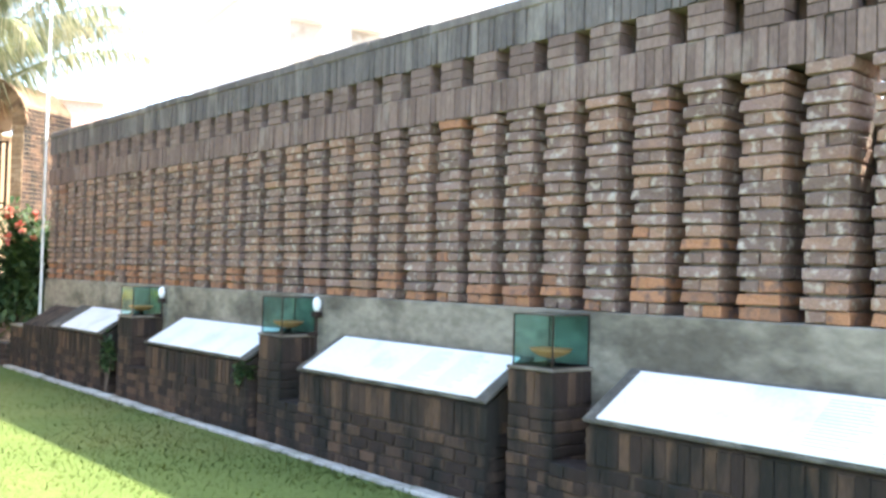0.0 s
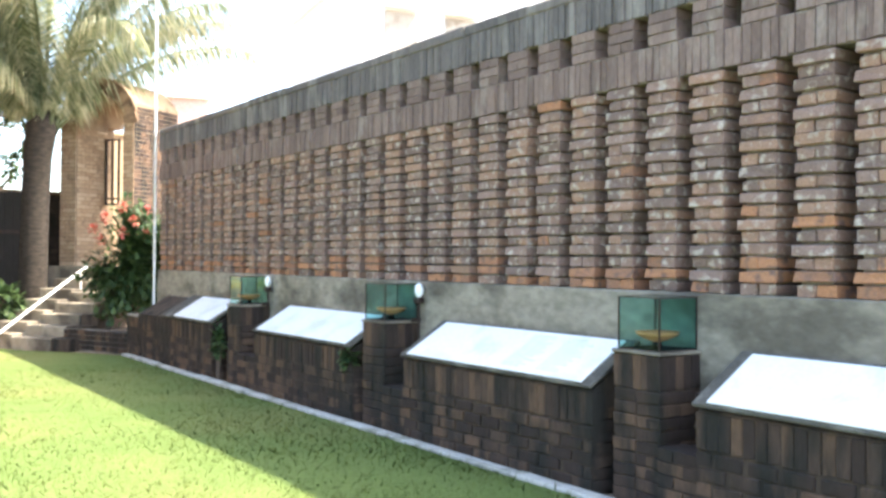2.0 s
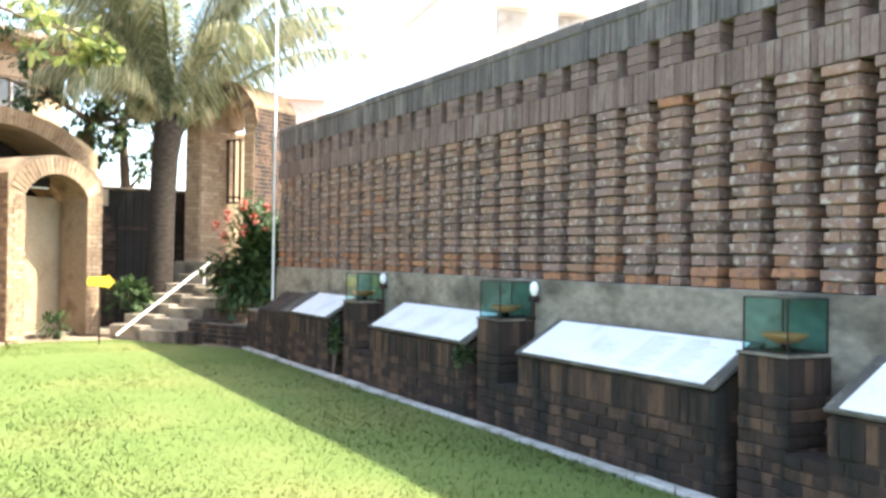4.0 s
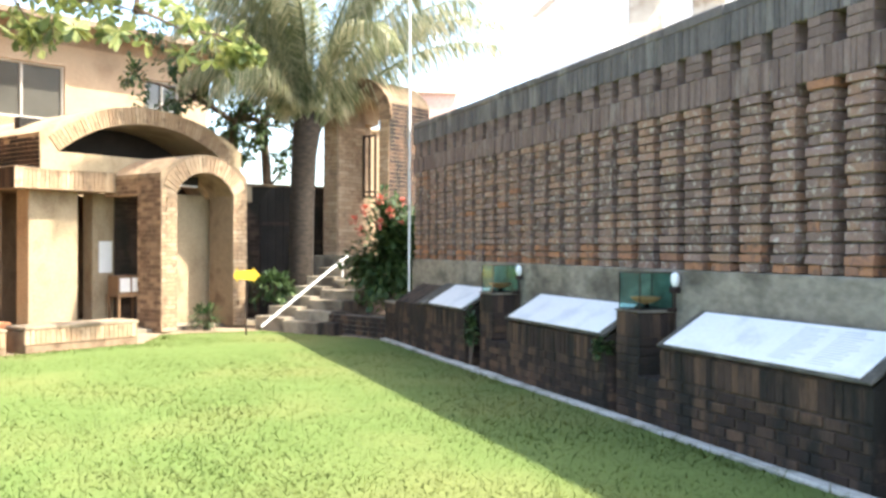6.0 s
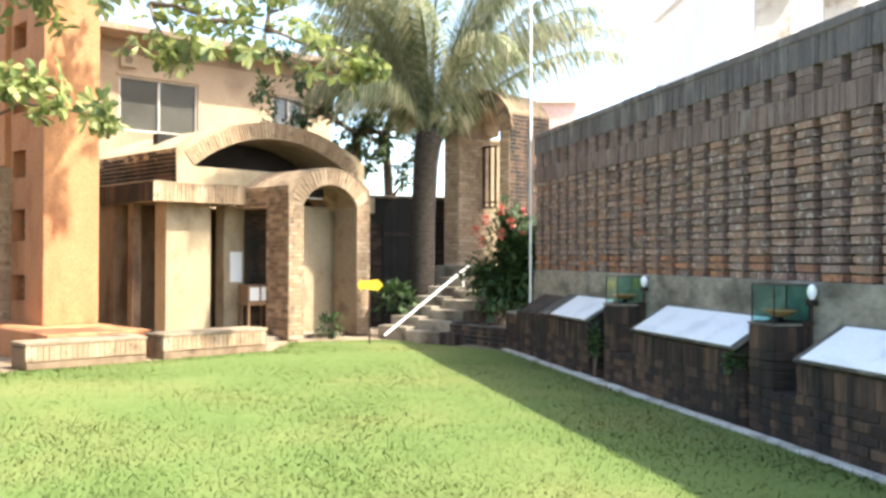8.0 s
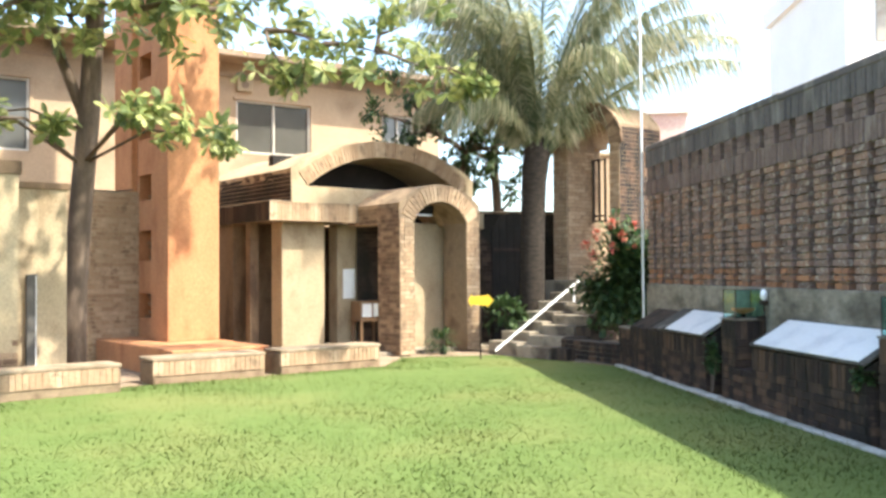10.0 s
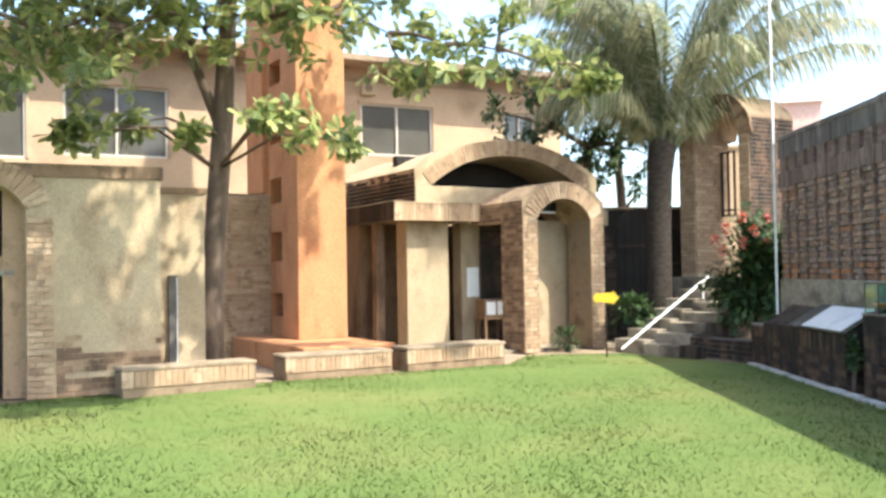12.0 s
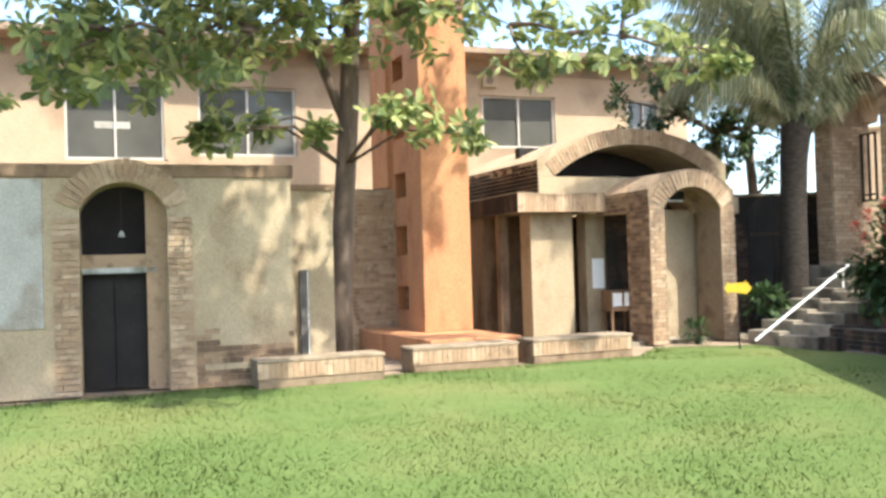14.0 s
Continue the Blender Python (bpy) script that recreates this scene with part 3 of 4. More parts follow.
s.make("arch_bricks", M_tan, shrine)
s = Soup()
courses(s, 0, 0.36, 0, 2.72, 0.012)
courses(s, 1.72, 2.08, 0, 2.72, 0.012)
s.make("wall_bricks", M_tan, shrine)
# Porch side is browner than its front: the side's shade is in the colour.
s = Soup()
courses(s, 0.02, 0.77, 0, 2.95, 0.0, side="x")
courses(s, 0.78, 1.88, 2.64, 2.95, 0.0, side="x")
s.make("side_bricks", M_brick_stain_shade, shrine, "stained side brickwork, browner than the front for its shade")
part("canopy", box(-2.08, 0.0, 1.5, 5.5, 2.69, 3.07, 0.01), M_tanmortar, shrine, "flat brick canopy slab")
s = Soup()
x = -2.08
while x < -0.09:
    s.box(x + 0.004, x + 0.08, 1.488 + random.uniform(-0.005, 0.004), 1.55, 2.69, 3.065, 0.003)
    x += 0.084
s.make("canopy_bricks", M_tan, shrine)
# Canopy side gets near-black brick, so its shade is part of the colour.
s = Soup()
y = 1.5
while y < 5.4:
    s.box(-2.09, -2.03, y + 0.004, y + 0.08, 2.69, 3.065, 0.003)
    y += 0.084
s.make("canopy_side_bricks", M_west, shrine, "canopy side coloured near-black for its shade")
part("vault_base", box(-1.53, 3.25, 1.6, 5.5, 3.07, 3.42, 0.008), M_plaster, shrine)
vp = [(-1.54, 3.42), (-1.15, 3.42)] + arc(0.85, 3.43, 2.0, 4.13, 24)[::-1] + [(2.85, 3.42), (3.25, 3.42)] + arc(0.85, 3.76, 2.4, 4.47, 24)
part("vault", prism(vp, 1.6, 5.5), M_plaster, shrine, "broad barrel vault, plastered")
s = Soup()
ring(s, 0.85, 3.43, 2.01, 4.135, 0.33, 1.585, 1.65, 52)
s.make("vault_bricks", M_tan, shrine)
# Near-black colour stands in for the deep shade under the vault.
part("vault_back", box(-1.2, 2.9, 3.0, 3.2, 3.42, 4.2), M_dark_void, shrine, "inner wall coloured near-black for the vault shade")
# Vault flank likewise: the dark brick holds the shade of this face.
s = Soup()
courses(s, 1.62, 5.45, 3.09, 3.74, -1.54, side="x")
s.make("flank_bricks", M_west, shrine)
# Back wall and two inner piers carry interior shade in their plaster colour.
part("back_wall", box(-2.0, 3.2, 3.3, 3.5, -0.05, 2.69), M_inner_shade, shrine)
part("side_wall", box(2.9, 3.2, 1.6, 3.3, -0.05, 3.07), M_plaster, shrine)
part("pier", box(-1.62, -0.62, 1.85, 2.3, -0.05, 2.69, 0.01), M_plaster, shrine, "wide plastered pier")
part("pier", box(-0.12, 0.42, 2.15, 2.5, -0.05, 2.69, 0.01), M_plaster, shrine)
part("pier", box(-2.0, -1.8, 3.5, 5.4, -0.05, 2.69, 0.01), M_inner_shade, shrine)
part("pier", box(-1.95, -1.75, 2.6, 2.8, -0.05, 2.69, 0.01), M_inner_shade, shrine)
part("inner_wall", box(0.75, 2.08, 0.95, 1.15, -0.05, 2.69, 0.01), M_plaster, shrine)
part("floor_slab", box(-2.0, 3.2, 0.3, 3.4, -0.06, 0.05, 0.01), M_tile, shrine)
part("beam_end", box(2.08, 2.98, 0.9, 1.2, 2.6, 2.95, 0.01), M_plaster, shrine, "projecting beam end")

F = SH
notice = tagged(part("notice_sheet", box(0.02, 0.32, 2.138, 2.146, 1.08, 1.72), M_paper), "white paper notice pasted on a shrine pier", "notice")
notice.matrix_basis = F
lect = empty("wooden_stand", F @ pose(0.38, 1.75, 0.05), "small wooden stand with a pale box on top", "stand")
for dx in (-0.26, 0.26):
    for dy in (-0.16, 0.16):
        part("leg", box(dx - 0.025, dx + 0.025, dy - 0.025, dy + 0.025, 0, 0.62), M_wood, lect)
part("shelf", box(-0.3, 0.3, -0.2, 0.2, 0.55, 0.6, 0.006), M_wood, lect)
part("box_frame", box(-0.29, 0.29, -0.19, 0.19, 0.6, 0.98, 0.01), M_wood, lect)
part("panel", box(-0.25, -0.02, -0.198, -0.19, 0.65, 0.93), M_paper, lect, "pale front panel")
part("panel", box(0.03, 0.25, -0.198, -0.19, 0.65, 0.93), M_paper, lect, "pale front panel")

pl = empty("porch_tube_lamp", F @ pose(1.05, 0.62, 2.86), "short white tube lamp under the porch vault", "lamp")
part("batten", box(-0.25, 0.25, -0.03, 0.03, 0.0, 0.18, 0.006), M_dark_void, pl)
part("tube", tube([(-0.24, 0, -0.02), (0.24, 0, -0.02)], [0.018, 0.018], 8), M_bulb, pl, "white glass tube")
cbl = empty("canopy_cable", F @ pose(0, 0, 0), "thin tan cable clipped along the shrine canopy", "cable")
part("wire", tube([(-2.10, 5.3, 3.10), (-2.10, 3.2, 3.06), (-2.10, 1.46, 3.08), (-1.2, 1.46, 3.05), (-0.05, 1.46, 3.08)], [0.007] * 5, 6), M_bench, cbl)

# ---- tower and benches ----
tower = empty("terracotta_tower", F @ pose(-4.27, 1.2, 0), "tall terracotta rendered tower on a broad plinth", "tower")
part("plinth", box(-0.68, 1.02, -1.9, 2.9, -0.05, 0.42, 0.015), M_terracotta, tower, "flat terracotta plinth")
TH = 9.6
part("front_slab", box(0, 0.99, 0.0, 0.81, 0.42, TH, 0.012), M_terracotta, tower)
part("rear_slab", box(0, 0.99, 1.84, 2.8, 0.42, TH, 0.012), M_terracotta, tower)
z = 0.42
for a, b in ((0.80, 1.27), (1.90, 2.48), (3.06, 3.56), (4.25, 4.73), (5.43, 5.9)):
    part("link_panel", box(0.12, 0.86, 0.81, 1.84, z, a), M_terracotta, tower)
    part("niche_back", box(0.52, 0.86, 0.81, 1.84, a, b), M_terracotta, tower)
    part("niche_side", box(0.12, 0.52, 1.74, 1.84, a, b), M_terracotta, tower)
    z = b
part("link_panel", box(0.12, 0.86, 0.81, 1.84, z, TH), M_terracotta, tower)


def bench(a0, a1, h, depth, y=-1.3):
    b = empty("stone_bench", F @ pose(a0, y, 0), "long low whitewashed masonry bench at the lawn edge", "bench", "benches at the lawn edge")
    L = a1 - a0
    part("body", box(0.015, L - 0.015, 0.015, depth - 0.015, -0.08, h - 0.07, 0.01), M_tanmortar, b)
    s = Soup()
    x = 0.0
    while x < L - 0.06:
        s.box(x + 0.004, min(L, x + 0.08), 0, 0.06, h - 0.27, h - 0.055, 0.003)
        x += 0.084
    s.make("face_bricks", M_tan, b)
    part("seat_slab", box(0, L, 0, depth, h - 0.055, h, 0.012, wob=0.004), M_bench, b, "pale cement top")


bench(-3.35, -1.36, 0.38, 0.6)
bench(-5.5, -3.62, 0.37, 0.6)
bench(-8.09, -6.19, 0.40, 0.55, -1.95)

# ---- stair and upper gateway ----
stair = empty("garden_stair", pose(-19.34, 1.63, 0, 0, 0, 32), "narrow cement stair with stepped side walls", "stairs")
for i in range(7):
    low = -0.1 if i == 0 else i * 0.19 - 0.02
    part("step", box(0.0, 0.95, i * 0.35 - (0.02 if i else 0), 2.75, low, (i + 1) * 0.19, 0.012, wob=0.003), M_tile, stair)
    part("side_block", box(-0.85, -0.004, i * 0.35 + 0.06, 2.7, low, i * 0.19 + 0.24, 0.012, wob=0.004), M_tile, stair)
    if i < 5:
        part("side_block", box(0.954, 1.35, i * 0.35 + 0.02, 2.7, low, i * 0.19 + 0.2, 0.012, wob=0.004), M_darkmortar, stair)
rail = empty("stair_handrail", pose(0, 0, 0), "white painted pipe handrail along the stair", "handrail")
ra, rb_ = Vector((-19.4, 1.25, 0.08)), Vector((-20.2, 3.17, 1.45))
part("pipe", tube([ra, rb_], [0.025, 0.025], 10), M_white_paint, rail)
for f in (0.93,):
    p = ra.lerp(rb_, f)
    part("post", tube([(p.x, p.y, p.z - 0.35), p], [0.02, 0.02], 8), M_white_paint, rail)

GW = pose(-21.47, 3.14, 0, 0, 0, 32)
gate = empty("upper_gateway", GW, "tall narrow arched brick gateway above the stair", "gateway")
part("landing", box(-0.32, 2.4, -0.35, 1.6, -0.05, 1.44, 0.01), M_tile, gate)
outer = arc(0.665, 4.72, 0.965, 5.28, 16)
prof = [(-0.3, 1.44), (0.12, 1.44)] + arc(0.74, 4.32, 0.62, 4.93, 16)[::-1] + [(1.36, 1.44), (1.63, 1.44)] + outer
part("arch_wall", prism(prof, 0.012, 0.92), M_tanmortar, gate)
prof = [(-0.3, 1.44), (-0.12, 1.44), (-0.12, 4.4)] + arc(0.74, 4.42, 0.62, 4.97, 16)[::-1] + [(1.36, 1.44), (1.63, 1.44)] + outer
part("rear_arch", prism(prof, 0.92, 1.36), M_tanmortar, gate)
s = Soup()
ring(s, 0.74, 4.32, 0.625, 4.935, 0.34, -0.004, 0.06, 26)
s.make("arch_bricks", M_brick_stain_shade, gate)
s = Soup()
courses(s, -0.3, 0.12, 1.44, 4.5, 0.012)
courses(s, 1.36, 1.63, 1.44, 4.5, 0.012)
s.make("jamb_bricks", M_tan, gate)
s = Soup()
courses(s, 0.05, 0.91, 1.44, 4.3, -0.12, side="x")
ob = s.make("inner_bricks", M_tan, gate)
ob.scale = (-1, 1, 1)
s = Soup()
courses(s, 0.02, 1.35, 1.44, 4.68, -1.63, side="x")
ob = s.make("flank_bricks", M_dark, gate)
ob.scale = (-1, 1, 1)
grille = empty("iron_gate_leaf", GW @ pose(0.13, 0.84, 2.75), "open dark iron gate leaf in the gateway", "gate")
for x in (0.03, 0.20, 0.37):
    part("stile", box(x - 0.025, x + 0.025, -0.015, 0.015, 0, 1.4), M_iron, grille)
for z in (0.0, 0.12, 1.38):
    part("rail", box(0, 0.4, -0.012, 0.012, z - 0.018, z + 0.018), M_iron, grille)

# planter wall and dark boundary wall
pw = empty("planter_wall", pose(-17.2, 3.1, 0, 0, 0, 204), "low sooty brick planter wall beside the stair", "planter")
part("core", box(0, 1.9, -0.2, 0.0, -0.05, 0.36, 0.01), M_mortar, pw)
s = Soup()
for c in range(4):
    x = -0.1 * (c % 2)
    while x < 1.9:
        s.box(max(0, x) + 0.004, min(1.9, x + 0.23), -0.02, 0.012, c * 0.088 + 0.004, c * 0.088 + 0.082, 0.004)
        x += 0.24
s.make("face_bricks", M_dark, pw)
part("soil", box(0.0, 1.8, -1.1, -0.2, -0.05, 0.3), M_earth, pw)
bw = empty("wall_west", pose(-21.6, -1.4, 0, 0, 0, 100), "dark weathered brick boundary wall", "wall", kind="structure")
part("core", box(0, 5.2, 0, 0.25, -0.05, 2.95), M_west, bw)
s = Soup()
courses(s, 0, 5.2, 0, 2.9, 0.0)
s.make("wall_bricks", M_west, bw)
part("coping", box(0, 5.2, -0.05, 0.3, 2.95, 3.02, 0.012, wob=0.004), M_tanmortar, bw, "thin cement coping")
ad = empty("arched_door", pose(-21.6, -1.4, 0, 0, 0, 100) @ pose(3.62, -0.012, 0), "dark round-topped plank door in the boundary wall", "door")
for i in range(6):
    xa, xb = -0.54 + i * 0.18, -0.54 + (i + 1) * 0.18
    za, zb = (2.42 + 0.56 * math.sqrt(max(0, 1 - (q / 0.56) ** 2)) for q in (xa, xb))
    part("plank", prism([(xa + 0.004, 0), (xb - 0.004, 0), (xb - 0.004, zb), (xa + 0.004, za)], -0.045, -0.005), M_dark_void, ad)
for z in (0.5, 2.1):
    part("strap", box(-0.5, 0.5, -0.06, -0.045, z, z + 0.07, 0.004), M_iron, ad, "iron strap hinge")

# yellow arrow sign
sg = empty("arrow_sign", pose(-18.6, 0.84, 0, 0, 0, 98), "yellow double-headed arrow sign on a thin post", "sign")
part("post", tube([(0, 0, -0.05), (0, 0, 1.2)], [0.016, 0.016], 8), M_iron, sg)
arrow = [(-0.25, 1.10), (-0.17, 0.97), (-0.17, 1.03), (0.13, 1.0), (0.13, 0.97), (0.25, 1.1), (0.13, 1.23), (0.13, 1.20), (-0.17, 1.18), (-0.17, 1.23)]
part("board", prism(arrow, -0.03, -0.018), M_yellow, sg, "yellow painted arrow board")

# ---- arched doorway wall ----
GP = pose(-13.6, -8.0, 0, 0, 0, 117.7)
dw = empty("wall_south", GP, "plastered garden wall with an arched brick doorway", "wall", kind="structure")
top = [(2.1, 3.2), (-7.0, 3.2)]
part("wall_body", arch_wall(-7.0, 2.1, -0.83, 0.33, 2.57, 2.95, top, 0.0, 0.6), M_plaster, dw)
part("coping", box(-7.05, 2.14, -0.03, 0.63, 3.02, 3.21, 0.012), M_brick_stain_shade, dw, "weather-stained brick coping")
part("grey_panel", box(-7.0, -1.3, -0.02, 0.0, 0.95, 3.0, 0.005), M_plaster_grey, dw, "grey cement panel")
s = Soup()
courses(s, -1.18, -0.83, 0, 2.5, -0.03, depth=0.1)
courses(s, 0.33, 0.68, 0, 2.5, -0.03, depth=0.1)
s.make("jamb_bricks", M_tan, dw)
s = Soup()
ring(s, -0.25, 2.57, 0.585, 2.955, 0.33, -0.045, 0.1, 20)
s.make("arch_bricks", M_tan, dw)
s = Soup()
for c in range(10):
    x = 0.70 - 0.11 * (c % 2)
    while x < 2.08:
        edge = 0.62 + 0.28 * noise.noise(Vector((x * 2.1, 0, 4)))
        if c * 0.085 < edge and random.random() < 0.9:
            s.box(max(0.70, x) + 0.004, min(2.1, x + 0.22) - 0.004, -0.012 + random.uniform(-0.004, 0.006), 0.05, c * 0.085 + 0.004, c * 0.085 + 0.08, 0.004)
        x += 0.22
s.make("exposed_bricks", M_brick_stain_shade, dw, "bare brickwork where the plaster has fallen")
part("lintel", box(-0.83, 0.2, 0.3, 0.55, 1.68, 1.76, 0.006), M_kerb, dw, "pale lintel beam")
part("lintel_wall", box(-0.83, 0.2, 0.33, 0.55, 1.76, 1.95), M_tan, dw)
part("reveal", box(0.05, 0.33, 0.3, 0.6, 0, 2.9), M_tan, dw)
# Near-black sheet as the unlit space behind the door arch.
part("room_shade", box(-0.9, 0.5, 0.95, 1.0, -0.05, 3.0), M_dark_void, dw)
door = empty("door_1", GP @ pose(-0.82, 0.5, 0), "dark painted door in the arched doorway", "door", kind="structure")
part("leaf", box(0, 0.42, 0, 0.04, 0.02, 1.68, 0.004), M_dark_void, door)
part("leaf", box(0.43, 0.86, 0, 0.04, 0.02, 1.68, 0.004), M_dark_void, door)
lampd = empty("hanging_lamp", GP @ pose(-0.28, 0.35, 2.2), "small pale lamp hanging in the doorway arch", "lamp")
part("cord", tube([(0, 0, 0.08), (0, 0, 0.72)], [0.006, 0.006], 6), M_iron, lampd)
part("shade", tube([(0, 0, 0), (0, 0, 0.05), (0, 0, 0.09)], [0.05, 0.035, 0.01], 10), M_kerb, lampd)
sw = empty("wall_short", GP, "short brick return wall beside the doorway wall", "wall", kind="structure")
part("core", box(2.1, 2.9, 0.8, 1.1, -0.05, 2.98, 0.01), M_plaster, sw)
part("cap", box(2.08, 2.94, 0.77, 1.13, 2.9, 3.0, 0.01), M_brick_stain_shade, sw)
cab = empty("meter_box", GP @ pose(2.33, 0.7, 0.3), "grey metal meter cabinet on the return wall", "cabinet")
part("body", box(0, 0.14, 0, 0.1, 0, 1.35, 0.008), M_grey_metal, cab)
part("door_edge", box(0.12, 0.132, -0.008, 0.0, 0.02, 1.33), M_white_paint, cab)
wr = empty("overhead_wire", pose(0, 0, 0), "thin dark wire strung from the wall to the tower", "wire")
wa, wb = GP @ Vector((2.8, 0.95, 2.99)), F @ Vector((-4.2, 3.1, 3.3))
part("wire", tube([wa, wa.lerp(wb, 0.35) - Vector((0, 0, 0.05)), wa.lerp(wb, 0.7) - Vector((0, 0, 0.05)), wb], [0.012] * 4, 6), M_iron, wr)
bk = empty("wall_back", GP, "sunlit brick wall behind the tree", "wall", kind="structure")
part("core", box(2.9, 6.5, 4.6, 4.85, -0.05, 3.25), M_plaster, bk)
s = Soup()
courses(s, 2.9, 6.0, 0, 3.2, 4.6, depth=0.03)
s.make("wall_bricks", M_tan, bk)

# ---- two-storey house ----
house = empty("long_house", GP, "long peach plastered house with deep concrete eaves", "house")
WINS = [(-1.45, 0.69, 4.3), (1.46, 3.75, 4.41), (8.61, 10.68, 4.7), (12.9, 13.9, 4.95)]
WY, WT = 8.6, 6.05
x = -9.0
for a, b, sill in WINS:
    part("wall", box(x, a, WY, WY + 0.25, 0, 6.95), M_peach, house)
    part("wall", box(a, b, WY, WY + 0.25, 0, sill), M_peach, house)
    part("wall", box(a, b, WY, WY + 0.25, WT, 6.95), M_peach, house)
    x = b
part("wall", box(x, 14.8, WY, WY + 0.25, 0, 6.95), M_peach, house)
part("end_wall", box(14.55, 14.8, WY + 0.25, WY + 8, 0, 6.95), M_peach, house)
# Room back coloured near-black to pass for an unlit interior.
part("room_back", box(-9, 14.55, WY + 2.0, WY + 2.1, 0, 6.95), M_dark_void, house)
part("roof", box(-9.5, 15.2, WY - 0.85, WY + 8.5, 6.95, 7.12, 0.02), M_eave, house, "flat concrete roof with deep eaves")
part("eave_beam", box(-9.0, 14.8, WY - 0.03, WY - 0.003, 6.6, 6.95), M_eave, house)
for a, b, sill in WINS:
    w = part("window", box(a, b, WY + 0.1, WY + 0.12, sill, WT), M_window, house, "dark reflecting sliding panes")
    m = (a + b) / 2
    for q in ((a, b, WT - 0.05, WT), (a, b, sill, sill + 0.05), (a, a + 0.05, sill + 0.05, WT - 0.05), (b - 0.05, b, sill + 0.05, WT - 0.05), (m - 0.025, m + 0.025, sill + 0.05, WT - 0.05)):
        part("window_frame", box(q[0], q[1], WY + 0.03, WY + 0.1, q[2], q[3], 0.004), M_alu, w)
    part("surround", box(a - 0.08, b + 0.08, WY - 0.05, WY, WT, WT + 0.07, 0.005), M_peach, house)
    part("surround", box(b, b + 0.08, WY - 0.03, WY, sill, WT, 0.005), M_peach, house)
for a, z in ((1.74, 6.42), (8.8, 6.42)):
    v = part("vent_box", box(a - 0.2, a + 0.2, WY - 0.14, WY, z - 0.17, z + 0.17, 0.01), M_plaster, house, "pale exhaust vent box")
    part("fan_hole", tube([(a, WY - 0.155, z), (a, WY - 0.14, z)], [0.1, 0.1], 16), M_eave, v)
st = tagged(part("window_sticker", box(-0.82, -0.05, WY + 0.085, WY + 0.095, 5.02, 5.18), M_plaster_grey), "pale paper strip stuck on a house window", "sticker")
st.matrix_basis = GP

# ---- distant houses ----
fh = empty("pale_apartment_house", pose(-40, 17.0, 0, 0, 0, 80), "pale washed-out apartment house beyond the wall", "house")
part("wall", box(0, 16, -9, 0, 0, 12.2), M_pale, fh)
part("parapet", box(-0.2, 16.2, -9.2, 0.2, 12.2, 12.9), M_pale, fh)
for fl in (6.2, 9.4):
    for i in range(6):
        w = part("window", box(1 + i * 2.5, 2.3 + i * 2.5, -9.06, -8.98, fl, fl + 1.5), M_plaster_grey, fh)
        part("hood", box(0.9 + i * 2.5, 2.4 + i * 2.5, -9.4, -9.0, fl + 1.6, fl + 1.7), M_pale, fh)
yw = empty("wall_back", pose(-24.6, 3.7, 0), "ochre plastered yard wall beyond the gateway", "wall", kind="structure")
part("core", box(-0.2, 0, 0, 2.6, -0.05, 4.6, 0.01), M_peach, yw)
part("coping", box(-0.25, 0.05, 0, 2.6, 4.6, 4.68, 0.01), M_plaster, yw)
ph = empty("pink_house", pose(-25, 6.0, 0, 0, 0, 75), "small pink house behind the brick wall", "house")
part("wall", box(0, 1.3, 0, 3, 0, 5.75), M_pink, ph)
part("roof", box(-0.1, 1.4, -0.1, 3.1, 5.75, 5.85), M_pale, ph)


# ---- plants ----
def leaf(soup, p, d, up, ln, wd, fold=0.25):
    """A broad leaf from p along d, two halves folded at the rib, widest past the middle."""
    d = d.normalized()
    s = d.cross(up)
    s = s.normalized() if s.length > 1e-4 else Vector((1, 0, 0))
    n = s.cross(d)
    k = len(soup.v)
    out = [(0.35, 0.5), (0.68, 1.0), (0.92, 0.62)]
    soup.v += [tuple(p), tuple(p + d * ln * 0.55), tuple(p + d * ln - n * ln * 0.1)]
    for sg_ in (1, -1):
        soup.v += [tuple(p + d * ln * f + s * wd * w * sg_ + n * wd * w * fold - n * ln * 0.08 * f * f) for f, w in out]
    for q in (k + 3, k + 6):
        soup.f += [(k, q, k + 1), (k + 1, q, q + 1), (k + 1, q + 1, q + 2, k + 2)]


def rand_dir(r):
    while True:
        v = Vector((r.uniform(-1, 1), r.uniform(-1, 1), r.uniform(-1, 1)))
        if 0.1 < v.length < 1:
            return v.normalized()


